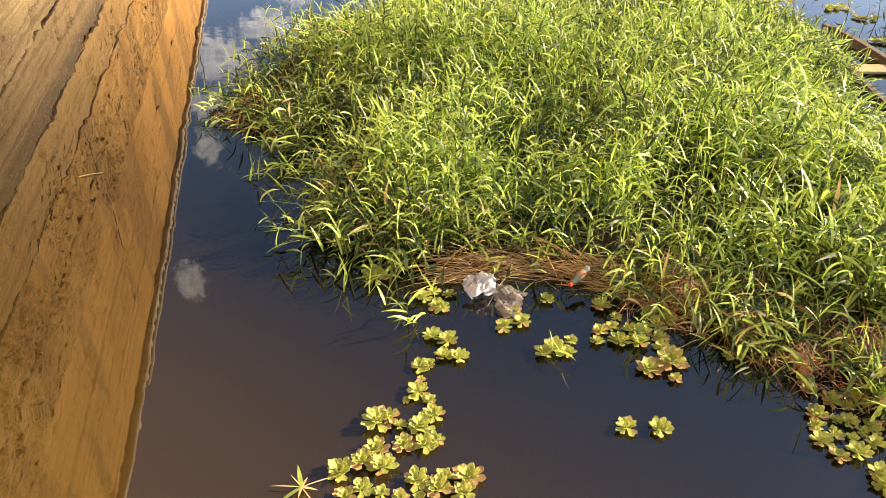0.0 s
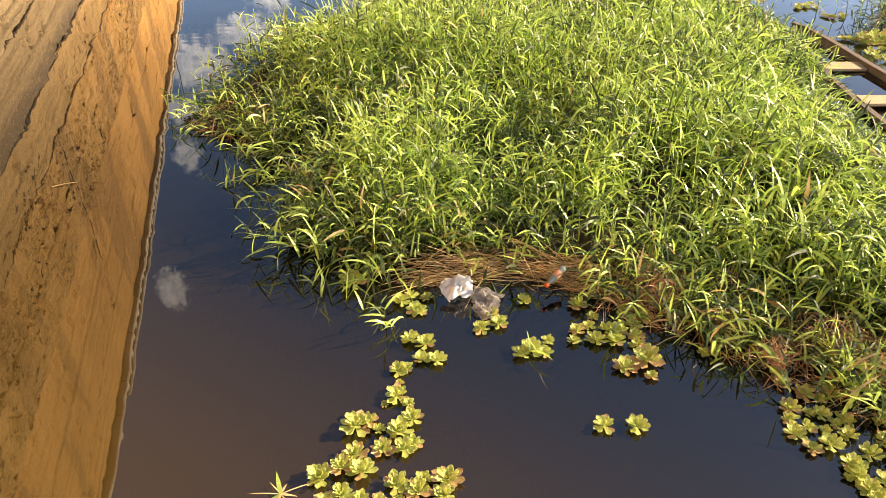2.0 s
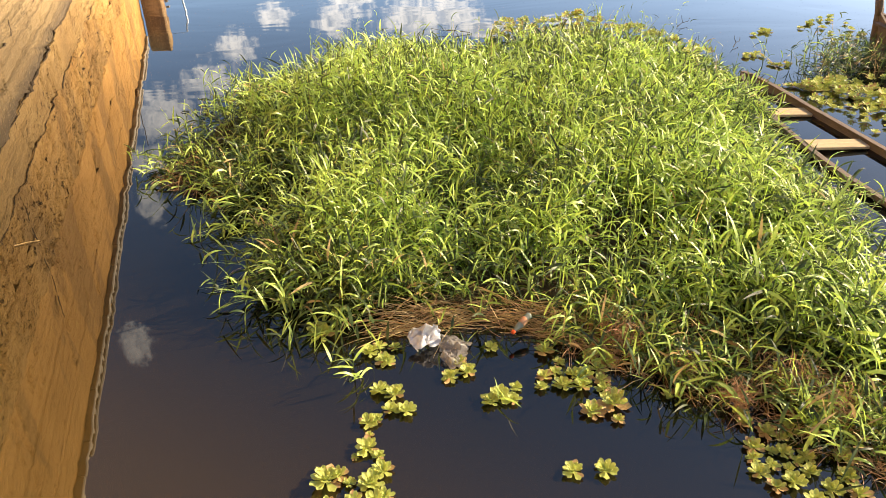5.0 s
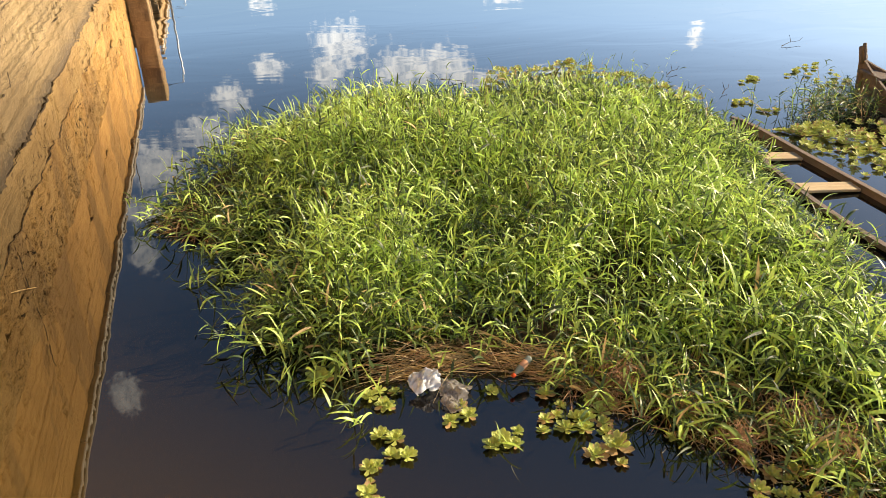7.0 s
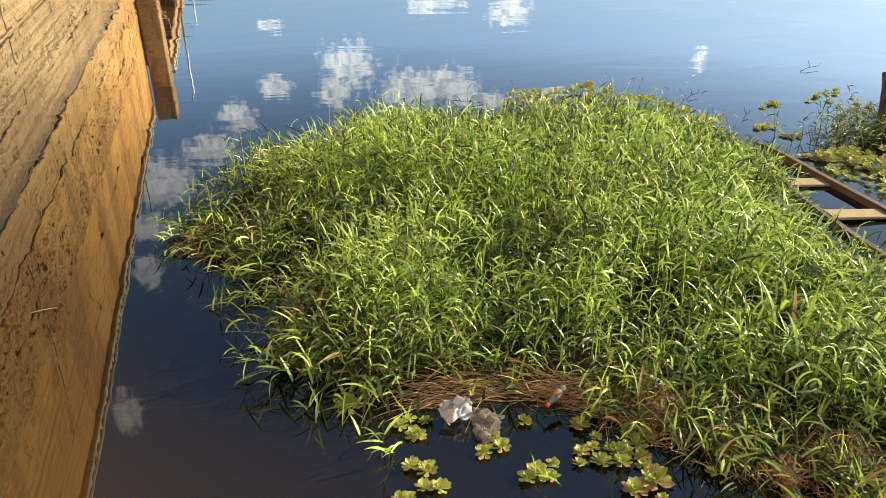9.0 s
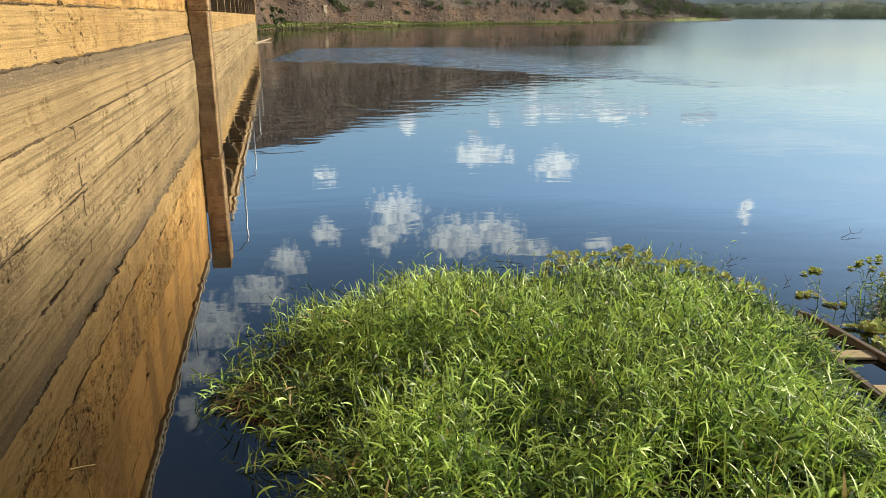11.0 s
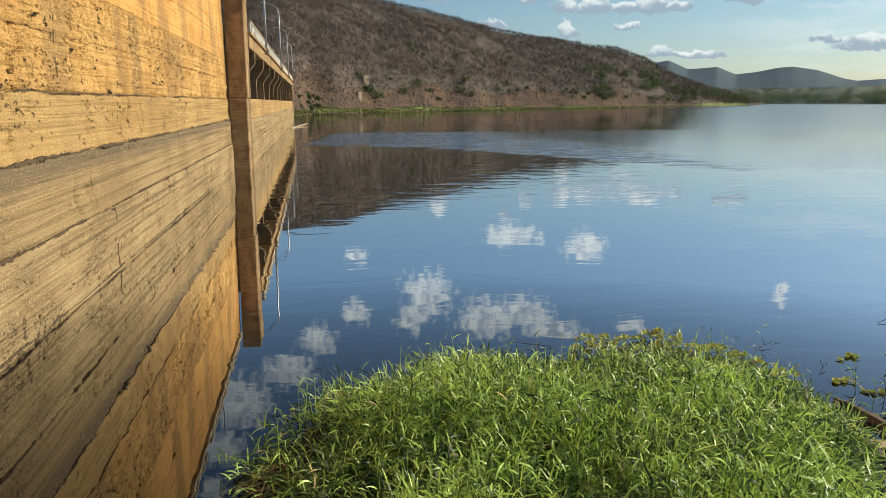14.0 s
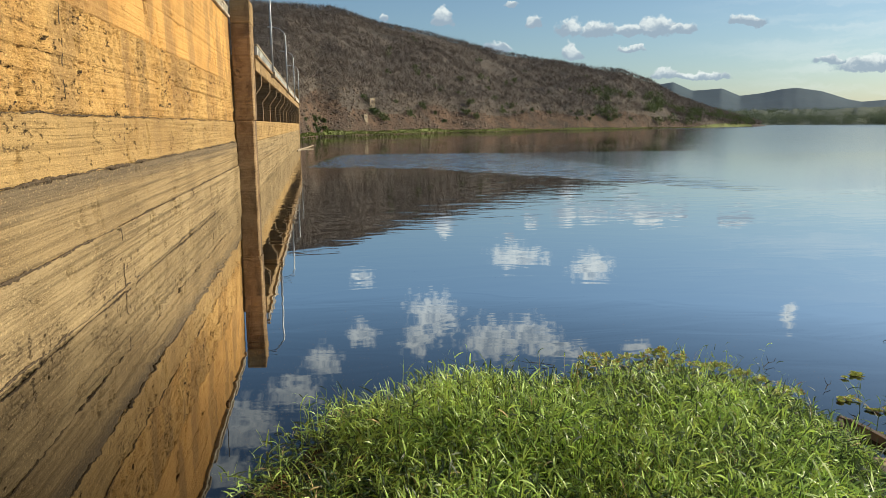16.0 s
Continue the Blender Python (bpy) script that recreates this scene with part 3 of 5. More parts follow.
def balustrade(x, y0, y1, z, parent):
    rail = Shape().box(x - .09, x + .09, y0, y1, z + .5, z + .6, .02).done("handrail", M_PALE, parent)
    post = Shape().box(-.06, .06, -.13, .13, 0, .5, .015).done("baluster", M_WHITE, parent)
    y = y0 + .2
    post.location = (x, y, z)
    while y + .95 < y1:
        y += .95
        o = new("baluster", post.data)
        o.parent, o.location = parent, (x, y, z)
    return rail


# ---- pier, spillway sill and bridge ----
def pier(y, label):
    p = empty("pier", (-3.5, y, 0))
    Shape().box(-.45, .42, 0, 1.9, -1, 3.45, .05).done("lower_shaft", M_PIER, p)
    Shape().box(-.45, .47, .05, 1.85, 3.45, 8.1, .05).done("upper_shaft", M_PIER, p)
    Shape().box(-.45, .49, .02, 1.88, 8.1, 9.2, .04).done("pier_cap", M_BEAM, p)
    return tagged(p, label, "pier", group="dam piers")


pier(37.9, "brown stained concrete pier at the end of the dam wall")
pier(131, "slender concrete pier at the far end of the bridge")

sill = empty("wall_spillway", (-3.5, 85, 0))
tagged(sill, "low tan concrete spillway wall under the bridge", "wall", kind="structure")
Shape().box(-.9, .42, -45, 46, -1, 1.3, .03).done("lower_course", M_LOW, sill)
Shape().box(-.9, .37, -45, 46, 1.3, 2.4, .03).done("middle_course", M_LOW, sill)
Shape().box(-.9, .33, -45, 46, 2.4, 3.45, .03).done("upper_course", M_MID, sill)

bridge = empty("bridge", (-3.5, 85, 0))
tagged(bridge, "concrete road bridge with corbelled supports over the spillway", "bridge")
# supports wear the concrete with shade in its colour
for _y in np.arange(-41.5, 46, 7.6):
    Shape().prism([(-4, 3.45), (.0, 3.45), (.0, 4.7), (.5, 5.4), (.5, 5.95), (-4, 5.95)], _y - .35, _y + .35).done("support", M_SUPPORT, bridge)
Shape().box(-4.2, .55, -45.5, 46, 5.95, 6.6, .03).done("deck_beam", M_BEAM, bridge)
Shape().box(-4.4, .68, -45.5, 46, 6.6, 6.74, .02).done("deck_slab", M_BEAM, bridge)
_r = empty("balustrade", (-3.5, 85, 6.74))
balustrade(.55, -45, 46, 0, _r)
tagged(_r, "white concrete balustrade along the bridge edge", "railing", kind="structure")


def lamp(y, z, x=-2.85):
    l = empty("street_lamp", (x, y, z))
    Shape().box(-.18, .18, -.18, .18, -.35, .05, .02).done("base", M_PALE, l)
    pole = Shape().tube([(0, 0, 0), (0, 0, 3), (0, 0, 5.2), (-.15, 0, 5.6), (-.55, 0, 5.95), (-1.2, 0, 6.1)], [.08, .07, .055, .05, .04, .035], 8).done("pole", M_STEEL, l, smooth=True)
    Shape().box(-1.75, -1.15, -.11, .11, 6.05, 6.16, .03).done("lamp_head", M_STEEL, pole)
    return tagged(l, "grey steel street lamp with a curved arm", "street lamp", group="street lamps")


for _y in (52.5, 77.8, 102.5, 127):
    lamp(_y, 6.74)
_p = empty("post", (-3.97, 30.2, 8.2))
Shape().box(-.28, .0, -.2, .2, -.1, .42, .03).done("base", M_PIER, _p)
Shape().tube([(-.14, 0, .4), (-.12, 0, 1.4), (-.14, .02, 2.4)], [.02, .017, .014], 6).done("rod", M_DIRT, _p)
tagged(_p, "thin rod on a concrete block on top of the dam", "post")

# ---- far shore: bank and dry hill in one sheet ----
SHORE_AZ = [-60, -12, -2, 0, 5.9, 14.5, 22.9, 28.8, 31.5, 34]
SHORE_R = [150, 150, 165, 200, 244, 310, 395, 500, 610, 640]
RIDGE_AZ = [-60, -14, -4, 1.4, 5.2, 8.5, 11.5, 14.5, 18.6, 22.8, 24.8, 26.8, 29.6, 31.8, 34]
RIDGE_EL = [6.8, 8.45, 8.5, 8.25, 7.15, 6.55, 5.7, 5.0, 4.4, 3.65, 2.85, 1.7, .75, .1, -.7]


def hill_at(az, s):
    """Place on the hill: azimuth in degrees, s from 0 at the shore to 1 on the ridge."""
    sh = np.interp(az, SHORE_AZ, SHORE_R)
    ridge_r = sh + np.interp(az, [-60, 0, 15, 25, 34], [300, 270, 230, 170, 60])
    top = 3.2 + ridge_r * np.tan(np.radians(np.interp(az, RIDGE_AZ, RIDGE_EL)))
    sh = sh + (vnoise(az * .5, az * 0, 71) - .5) * 8 * np.clip(1 - s, 0, 1)
    r = sh + (ridge_r - sh) * s
    up = np.where(s <= 1, np.clip(s, 0, 1) ** .92, np.clip(1.6 - .6 * s, 0, 1))
    bank = 5.0 * np.clip((s - .01) / .10, 0, 1) * np.clip(top / 30, 0, 1)
    x, y = r * np.sin(np.radians(az)), r * np.cos(np.radians(az))
    rough = (fbm(x * .03, y * .03, 73) - .5) * 7 + (fbm(x * .15, y * .15, 77) - .5) * 5.0
    rough = rough + np.clip(1 - s / .16, 0, 1) * (np.abs(fbm(x * .09, y * .09, 79) - .5) * 9 - 1.0)
    z = (top - bank) * up + bank + rough * np.clip(s * 6, 0, 1) * np.clip(1.15 - np.abs(s - .5) * 1.6, .15, 1) * np.clip(top / 25, 0, 1)
    return x, y, np.where(s < .004, -.6, z)


_az, _s = np.meshgrid(np.linspace(-60, 34, 480), np.concatenate([[-.04, 0], np.linspace(.012, .3, 34), np.linspace(.32, 1, 34), [1.3, 2.0]]), indexing="ij")
_x, _y, _z = hill_at(_az, _s)
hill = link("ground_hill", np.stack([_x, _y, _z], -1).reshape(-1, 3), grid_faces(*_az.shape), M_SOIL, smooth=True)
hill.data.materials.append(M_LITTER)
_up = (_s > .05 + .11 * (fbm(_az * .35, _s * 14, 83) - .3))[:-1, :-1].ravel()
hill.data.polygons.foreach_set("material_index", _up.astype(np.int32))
tagged(hill, "dry brown hillside of bare soil above the far shore", "hill", kind="structure")

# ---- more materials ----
# shaded_grass repeats the grass darker, with shade between blades put into its colour
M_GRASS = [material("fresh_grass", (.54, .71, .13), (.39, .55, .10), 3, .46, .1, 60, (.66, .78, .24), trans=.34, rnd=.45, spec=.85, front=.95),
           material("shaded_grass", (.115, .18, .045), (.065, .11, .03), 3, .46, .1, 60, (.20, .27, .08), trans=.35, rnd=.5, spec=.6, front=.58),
           material("dry_grass", (.70, .54, .27), (.54, .38, .18), 4, .8, .1, 60, (.66, .52, .26), trans=.25, rnd=.3)]
M_ROOT = material("rusty_dead_roots", (.46, .27, .14), (.32, .18, .09), 6, .9, .2, 60, (.54, .38, .22), trans=.15, rnd=.35)
M_MAT = material("dark_rotting_mat", (.035, .026, .014), (.055, .04, .02), 4, .95, .6, 40, (.09, .06, .03), dist=.02)
M_LET = material("water_lettuce_leaf", (.55, .58, .14), (.41, .49, .12), 14, .55, .25, 90, (.64, .63, .24), trans=.22, rnd=.2, dist=.003)
M_LETOLD = material("yellowed_lettuce_leaf", (.58, .42, .17), (.48, .30, .15), 14, .65, .25, 90, (.34, .20, .08), trans=.15, rnd=.25, dist=.003)
M_WOOD = material("old_brown_boat_wood", (.175, .128, .09), (.11, .083, .06), 2.5, .75, .4, 20, (.235, .17, .12), (9, 1, 6), dist=.006)
M_PLANK = material("pale_bleached_plank", (0.499, 0.378, 0.206), (0.396, 0.284, 0.146), 3, .7, .3, 26, (0.31, 0.215, 0.112), (1, 8, 4), dist=.004)
M_TWIG = material("bare_grey_branches", (0.205, 0.170, 0.142), (0.15, 0.123, 0.104), .03, .95, 0, 2, (0.26, 0.212, 0.172), rnd=.3)
M_TWIG2 = material("pale_grey_branches", (.31, .27, .23), (.24, .205, .175), .03, .95, 0, 2, (.32, .27, .23), rnd=.3)
M_TWIG3 = material("dark_brown_branches", (.10, .074, .056), (.075, .056, .044), .03, .95, 0, 2, (.14, .10, .08), rnd=.3)
M_BUSH = material("dull_green_leaves", (.125, .155, .055), (.085, .115, .042), .05, .8, 0, 2, (.15, .18, .06), trans=.15, rnd=.35)
M_ROCK = material("bank_rock", (0.146, 0.107, 0.0774), (0.086, 0.0688, 0.0516), .4, .95, .4, 4, (0.206, 0.163, 0.12), rnd=.45, dist=.1)
M_FAR = material("distant_scrub", (0.10, 0.117, 0.08), (0.080, 0.098, 0.07), .006, .95, .2, .08, (0.12, 0.13, 0.09), dist=4)
# blue-grey tint puts the haze of distance into the mountain colour
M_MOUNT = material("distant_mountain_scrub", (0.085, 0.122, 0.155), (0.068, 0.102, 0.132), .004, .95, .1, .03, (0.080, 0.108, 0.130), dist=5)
M_FARW = material("distant_tree_leaves", (.125, .15, .09), (.10, .125, .08), .006, .95, 0, .08, (.15, .17, .10), trans=.45, rnd=.2)
RNG = np.random.default_rng(7)


# ---- blades: many leaves at once ----
def blades(base, heading, pitch, length, width, droop, segs=4, twist=None):
    """Tapered bending leaves. Arrays of one entry a leaf; returns vertices and quads."""
    n = len(length)
    pts, p, a = [], base.copy(), pitch.copy()
    pts.append(p.copy())
    for k in range(segs):
        st = length / segs
        p = p + np.stack([np.cos(a) * np.cos(heading) * st, np.cos(a) * np.sin(heading) * st, np.sin(a) * st], 1)
        a = a - droop / segs
        pts.append(p.copy())
    side = np.stack([-np.sin(heading), np.cos(heading), np.zeros(n)], 1)
    tw = np.zeros(n) if twist is None else twist
    side = side * np.cos(tw)[:, None] + np.array([0, 0, 1.0]) * np.sin(tw)[:, None]
    verts = np.zeros((n, (segs + 1) * 2, 3))
    for k in range(segs + 1):
        u = k / segs
        w = width * (.55, 1.0, .95, .6, .03)[k] if segs == 4 else width * (1 - u)
        w = np.maximum(w, width * .03)[:, None] * side / 2
        verts[:, 2 * k], verts[:, 2 * k + 1] = pts[k] - w, pts[k] + w
    faces = np.array([(2 * k, 2 * k + 1, 2 * k + 3, 2 * k + 2) for k in range(segs)])
    allf = (faces[None] + (np.arange(n) * (segs + 1) * 2)[:, None, None]).reshape(-1, 4)
    return verts.reshape(-1, 3), allf, np.stack(pts, 1)


def sheet(name, sets, mats, label="", category="", kind=""):
    """Joins vertex and quad arrays, each with its material number, into one mesh."""
    vs, fs, ms, off = [], [], [], 0
    for v, f, m in sets:
        vs.append(v), fs.append(f + off), ms.append(np.broadcast_to(m, len(f)) if np.ndim(m) == 0 else m)
        off += len(v)
    v, f, m = np.concatenate(vs), np.concatenate(fs), np.concatenate(ms)
    me = bpy.data.meshes.new(name)
    k = f.shape[1]
    me.vertices.add(len(v)), me.loops.add(f.size), me.polygons.add(len(f))
    me.vertices.foreach_set("co", v.astype(np.float32).ravel())
    me.loops.foreach_set("vertex_index", f.astype(np.int32).ravel())
    me.polygons.foreach_set("loop_start", np.arange(0, f.size, k, dtype=np.int32))
    me.polygons.foreach_set("material_index", m.astype(np.int32))
    me.polygons.foreach_set("use_smooth", np.ones(len(f), bool))
    for mt in mats:
        me.materials.append(mt)
    me.update(calc_edges=True)
    return tagged(new(name, me), label, category, kind=kind)


ISLAND = [(-.62, 6.4), (-.46, 5.9), (-.02, 5.3), (.10, 4.65), (.10, 4.15), (.26, 3.82), (.52, 3.72), (.84, 3.62), (1.38, 3.52),
          (1.68, 3.25), (2.03, 2.95), (2.32, 2.62), (2.57, 2.34), (2.87, 2.0), (3.12, 1.62), (3.5, 1.2), (4.1, 1.3), (4.22, 2.4), (4.28, 3.4),
          (4.48, 4.2), (4.64, 4.9), (4.9, 5.6), (5.12, 6.2), (5.14, 6.8), (4.75, 7.3), (4.2, 7.95), (3.3, 8.0), (2.1, 7.95), (1.45, 8.2), (.7, 7.6), (.1, 7.4), (-.28, 7.0)]
ISL = np.array(ISLAND)


def island_depth(x, y):
    """Distance to the island's edge, positive inside."""
    p = np.stack([x, y], -1)[:, None]
    a, b = ISL[None], np.roll(ISL, -1, 0)[None]
    t = np.clip(((p - a) * (b - a)).sum(-1) / ((b - a) ** 2).sum(-1), 0, 1)
    d = np.linalg.norm(p - a - t[..., None] * (b - a), axis=-1).min(1)
    ax, ay, bx, by = a[..., 0], a[..., 1], b[..., 0], b[..., 1]
    cross = ((ay > p[..., 1]) != (by > p[..., 1])) & (p[..., 0] < (bx - ax) * (p[..., 1] - ay) / (by - ay + 1e-9) + ax)
    return np.where(cross.sum(1) % 2 == 1, d, -d)


def edge_out(x, y):
    """Heading away from the island's inside."""
    e = .05
    gx = island_depth(x + e, y) - island_depth(x - e, y)
    gy = island_depth(x, y + e) - island_depth(x, y - e)
    return np.arctan2(-gy, -gx)


def grass_plants(x, y, height, lean, heading, leaves, leaf_len, leaf_w, mats=(.62, .93), spread=1.0):
    """Stems with alternate drooping leaves, rooted at z = 0."""
    n = len(x)
    base = np.stack([x, y, np.full(n, -.03)], 1)
    sv, sf, sp = blades(base, heading, math.pi / 2 - lean, height * 1.05, np.full(n, .008), lean * .9, 4)
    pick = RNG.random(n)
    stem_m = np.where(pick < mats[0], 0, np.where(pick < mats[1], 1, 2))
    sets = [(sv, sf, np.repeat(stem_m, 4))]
    for k in range(leaves):
        u = np.clip(.22 + .78 * (k + RNG.random(n) * .8) / leaves, 0, .99)
        i = np.minimum((u * 4).astype(int), 3)
        fr = (u * 4 - i)[:, None]
        b = sp[np.arange(n), i] * (1 - fr) + sp[np.arange(n), i + 1] * fr
        hd = heading + math.pi * (k % 2) + RNG.normal(0, 1.0, n) * spread
        top = u > .8
        pt = np.where(top, RNG.uniform(.5, 1.45, n), RNG.uniform(.0, 1.1, n))
        ln = leaf_len * RNG.uniform(.55, 1.25, n) * (1.1 - .25 * np.abs(u - .6))
        v, f, _ = blades(b, hd, pt, ln, leaf_w * RNG.uniform(.6, 1.25, n), RNG.uniform(.25, 1.7, n), 4, RNG.normal(0, .85, n))
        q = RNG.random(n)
        # lower leaves take the shade-coloured copy more often
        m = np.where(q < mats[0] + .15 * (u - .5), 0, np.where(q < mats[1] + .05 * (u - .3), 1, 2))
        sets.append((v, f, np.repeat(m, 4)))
    return sets


# mat of roots under the grass
_gx, _gy = np.meshgrid(np.linspace(-1.2, 5.3, 110), np.linspace(.8, 8.6, 130), indexing="ij")
_d = island_depth(_gx.ravel(), _gy.ravel()).reshape(_gx.shape)
_h = np.clip((_d - .10 + .25 * (fbm(_gx * 2.2, _gy * 2.2, 91) - .5)) * .35, -.12, .05) + (fbm(_gx * 6, _gy * 6, 95) - .5) * .05 \
    - .12 * np.clip(fbm(_gx * 1.1, _gy * 1.1, 97) - .55, 0, 1) * 4
mat_ground = link("ground_island", np.stack([_gx, _gy, _h], -1).reshape(-1, 3), grid_faces(*_gx.shape), M_MAT, smooth=True)
tagged(mat_ground, "dark floating mat of roots and rotting stems", "ground", kind="structure")

# the stand of grass
_n = 25000
_x, _y = RNG.uniform(-1, 5.1, _n), RNG.uniform(1.1, 8.4, _n)
_d = island_depth(_x, _y)
_thin = np.clip((_x - 3.0) * .5, 0, 1) * np.clip((5.6 - _y) * .5, 0, 1)
_keep = (_d > .02) & (RNG.random(_n) < np.clip(4.0 * fbm(_x * 2.2, _y * 2.2, 101, 3) - 1.2, .3, 1) * (1 - .35 * _thin) * (1 - .5 * np.clip((.5 - _x) * 1.4, 0, 1) * np.clip((_y - 4.8), 0, 1)))
_edge = np.min([np.hypot(_x - px, _y - py) for px, py in ((.8, 3.52), (1.03, 3.48), (1.28, 3.44), (1.53, 3.31), (1.78, 3.13))], 0)
_edge2 = np.min([np.hypot(_x - px, _y - py) for px, py in ((2.03, 2.9), (2.28, 2.62), (2.53, 2.34), (2.78, 2.0), (3.0, 1.67))], 0)
_strip = np.clip(1.15 - _d / .75, 0, 1) * np.clip((_x - 1.5) * 2, 0, 1) * np.clip((3.6 - _y) * 2, 0, 1)   # withered strip on the near side
_keep &= (_edge > .19) & ((_edge2 > .16) | (RNG.random(_n) < .35)) & (RNG.random(_n) > .42 * _strip)
_x, _y, _d, _thin, _strip = _x[_keep], _y[_keep], _d[_keep], _thin[_keep], _strip[_keep]
_hgt = (.26 + .22 * np.clip(_d / .8, 0, 1)) * RNG.uniform(.5, 1.35, len(_x)) * (.15 + 1.7 * fbm(_x * 1.1, _y * 1.1, 105, 3)) * (1 - .3 * _strip)
_out = edge_out(_x, _y)
_near = np.clip(1 - _d / .5, 0, 1)
_lean = np.abs(RNG.normal(.08, .24, len(_x))) + .55 * _near * RNG.random(len(_x))
_head = np.where(RNG.random(len(_x)) < .35 + .5 * _near, _out + RNG.normal(0, .5, len(_x)), RNG.uniform(0, 2 * math.pi, len(_x)))
stand = []
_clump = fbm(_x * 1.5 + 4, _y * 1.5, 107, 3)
# edge plants and some clumps get more of the shade-coloured blades
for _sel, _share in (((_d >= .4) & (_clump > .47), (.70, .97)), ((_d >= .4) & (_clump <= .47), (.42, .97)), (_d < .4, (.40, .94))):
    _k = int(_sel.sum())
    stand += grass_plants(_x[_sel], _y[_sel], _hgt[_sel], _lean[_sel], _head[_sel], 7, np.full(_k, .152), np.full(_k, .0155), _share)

# taller blades on the right-hand part
_m = 420
_xr, _yr = RNG.uniform(2.9, 4.6, _m), RNG.uniform(2.0, 5.0, _m)
_ok = island_depth(_xr, _yr) > .45
_xr, _yr = _xr[_ok], _yr[_ok]
stand += grass_plants(_xr, _yr, RNG.uniform(.3, .55, len(_xr)), np.abs(RNG.normal(.2, .25, len(_xr))), RNG.uniform(0, 6.28, len(_xr)), 5, np.full(len(_xr), .3), np.full(len(_xr), .021), (.75, .97))

# thin wispy stems that overtop the far edge
_m = 900
_xr, _yr = RNG.uniform(-.6, 4.9, _m), RNG.uniform(5.6, 8.2, _m)
_dd = island_depth(_xr, _yr)
_ok = (_dd > .02) & (_dd < .7) & (RNG.random(_m) < np.clip(3.2 * fbm(_xr * 1.4, _yr * 1.4, 141, 3) - 1.1, .05, 1))
_xr, _yr = _xr[_ok], _yr[_ok]
stand += grass_plants(_xr, _yr, RNG.uniform(.35, .68, len(_xr)), np.abs(RNG.normal(.12, .18, len(_xr))), RNG.uniform(0, 6.28, len(_xr)), 4, np.full(len(_xr), .15), np.full(len(_xr), .010), (.6, .9))

# single shoots standing in the open water
_xr = np.array([.5, .56, 1.2, 1.75, 1.85, 1.95, 2.3, 2.38, 2.2, 2.5, .1, -.1, 1.66, 2.62])
_yr = np.array([3.2, 3.12, 2.75, 2.7, 2.82, 2.9, 2.3, 2.4, 2.5, 2.15, 3.6, 3.8, 3.02, 2.05])
stand += grass_plants(_xr, _yr, RNG.uniform(.12, .24, len(_xr)), RNG.uniform(.2, .8, len(_xr)), RNG.uniform(3.6, 5.6, len(_xr)), 5, np.full(len(_xr), .14), np.full(len(_xr), .014), (.7, .97))

# drooping tufts that hang over the withered strip
_m = 420
_u = RNG.random(_m) * 6
_lx = np.interp(_u, range(7), (1.5, 1.8, 2.08, 2.38, 2.65, 2.92, 3.2))
_ly = np.interp(_u, range(7), (3.42, 3.2, 2.95, 2.62, 2.36, 2.02, 1.6))
_off = RNG.uniform(-.12, .3, _m)
_xr, _yr = _lx + _off * .72, _ly + _off * .69
_ok = (_xr > 1.78) & (RNG.random(_m) < np.clip(3.0 * fbm(_xr * 2.4, _yr * 2.4, 151, 3) - 1.1, .05, .8))
_xr, _yr = _xr[_ok], _yr[_ok]
stand += grass_plants(_xr, _yr, RNG.uniform(.14, .34, len(_xr)), np.abs(RNG.normal(.55, .3, len(_xr))), 3.9 + RNG.normal(0, .8, len(_xr)), 6, np.full(len(_xr), .16), np.full(len(_xr), .0135), (.5, .9))

# long stems that creep out over the water
_n = 90
_i = RNG.integers(0, len(ISL) - 1, _n * 3)
_f = RNG.random(_n * 3)[:, None]
_p = ISL[_i] * (1 - _f) + ISL[(_i + 1) % len(ISL)] * _f
_p = _p[(_p[:, 0] < .62) | (RNG.random(len(_p)) < .12)][:_n]
_o = edge_out(_p[:, 0], _p[:, 1]) + RNG.normal(0, .45, len(_p))
stand += grass_plants(_p[:, 0] - .06 * np.cos(_o), _p[:, 1] - .06 * np.sin(_o), RNG.uniform(.3, .6, len(_p)), RNG.uniform(.8, 1.25, len(_p)), _o, 6,
                      np.full(len(_p), .19), np.full(len(_p), .018), (.5, .95))
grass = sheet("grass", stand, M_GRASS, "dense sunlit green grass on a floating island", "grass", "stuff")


# ---- dead straw and rusty roots on the island's near edge ----
def straw(name, line, count, width, top, lengths, thick, mats, label, flat=.25, along=1.0):
    line = np.array(line)
    i, fr = RNG.integers(0, len(line) - 1, count), RNG.random(count)[:, None]
    p = line[i] * (1 - fr) + line[i + 1] * fr
    dr = line[i + 1] - line[i]
    hd = np.arctan2(dr[:, 1], dr[:, 0]) + RNG.normal(0, along, count) + np.where(RNG.random(count) < .5, math.pi, 0)
    nrm = np.stack([-dr[:, 1], dr[:, 0]], 1) / np.linalg.norm(dr, axis=1)[:, None]
    off = RNG.uniform(-.2, 1, count)
    p = p + nrm * (off * width)[:, None]
    base = np.stack([p[:, 0], p[:, 1], np.clip(off, 0.02, 1) * top * RNG.uniform(.3, 1, count) + .004], 1)
    v, f, _ = blades(base, hd, RNG.normal(flat, .25, count), RNG.uniform(*lengths, count), np.full(count, thick), RNG.uniform(.2, 1.9, count), 4, RNG.normal(0, .8, count))
    v[:, 2] = np.maximum(v[:, 2], .004)
    return sheet(name, [(v, f, np.repeat(RNG.integers(0, len(mats), count), 4))], mats, label, "dead grass", "stuff")


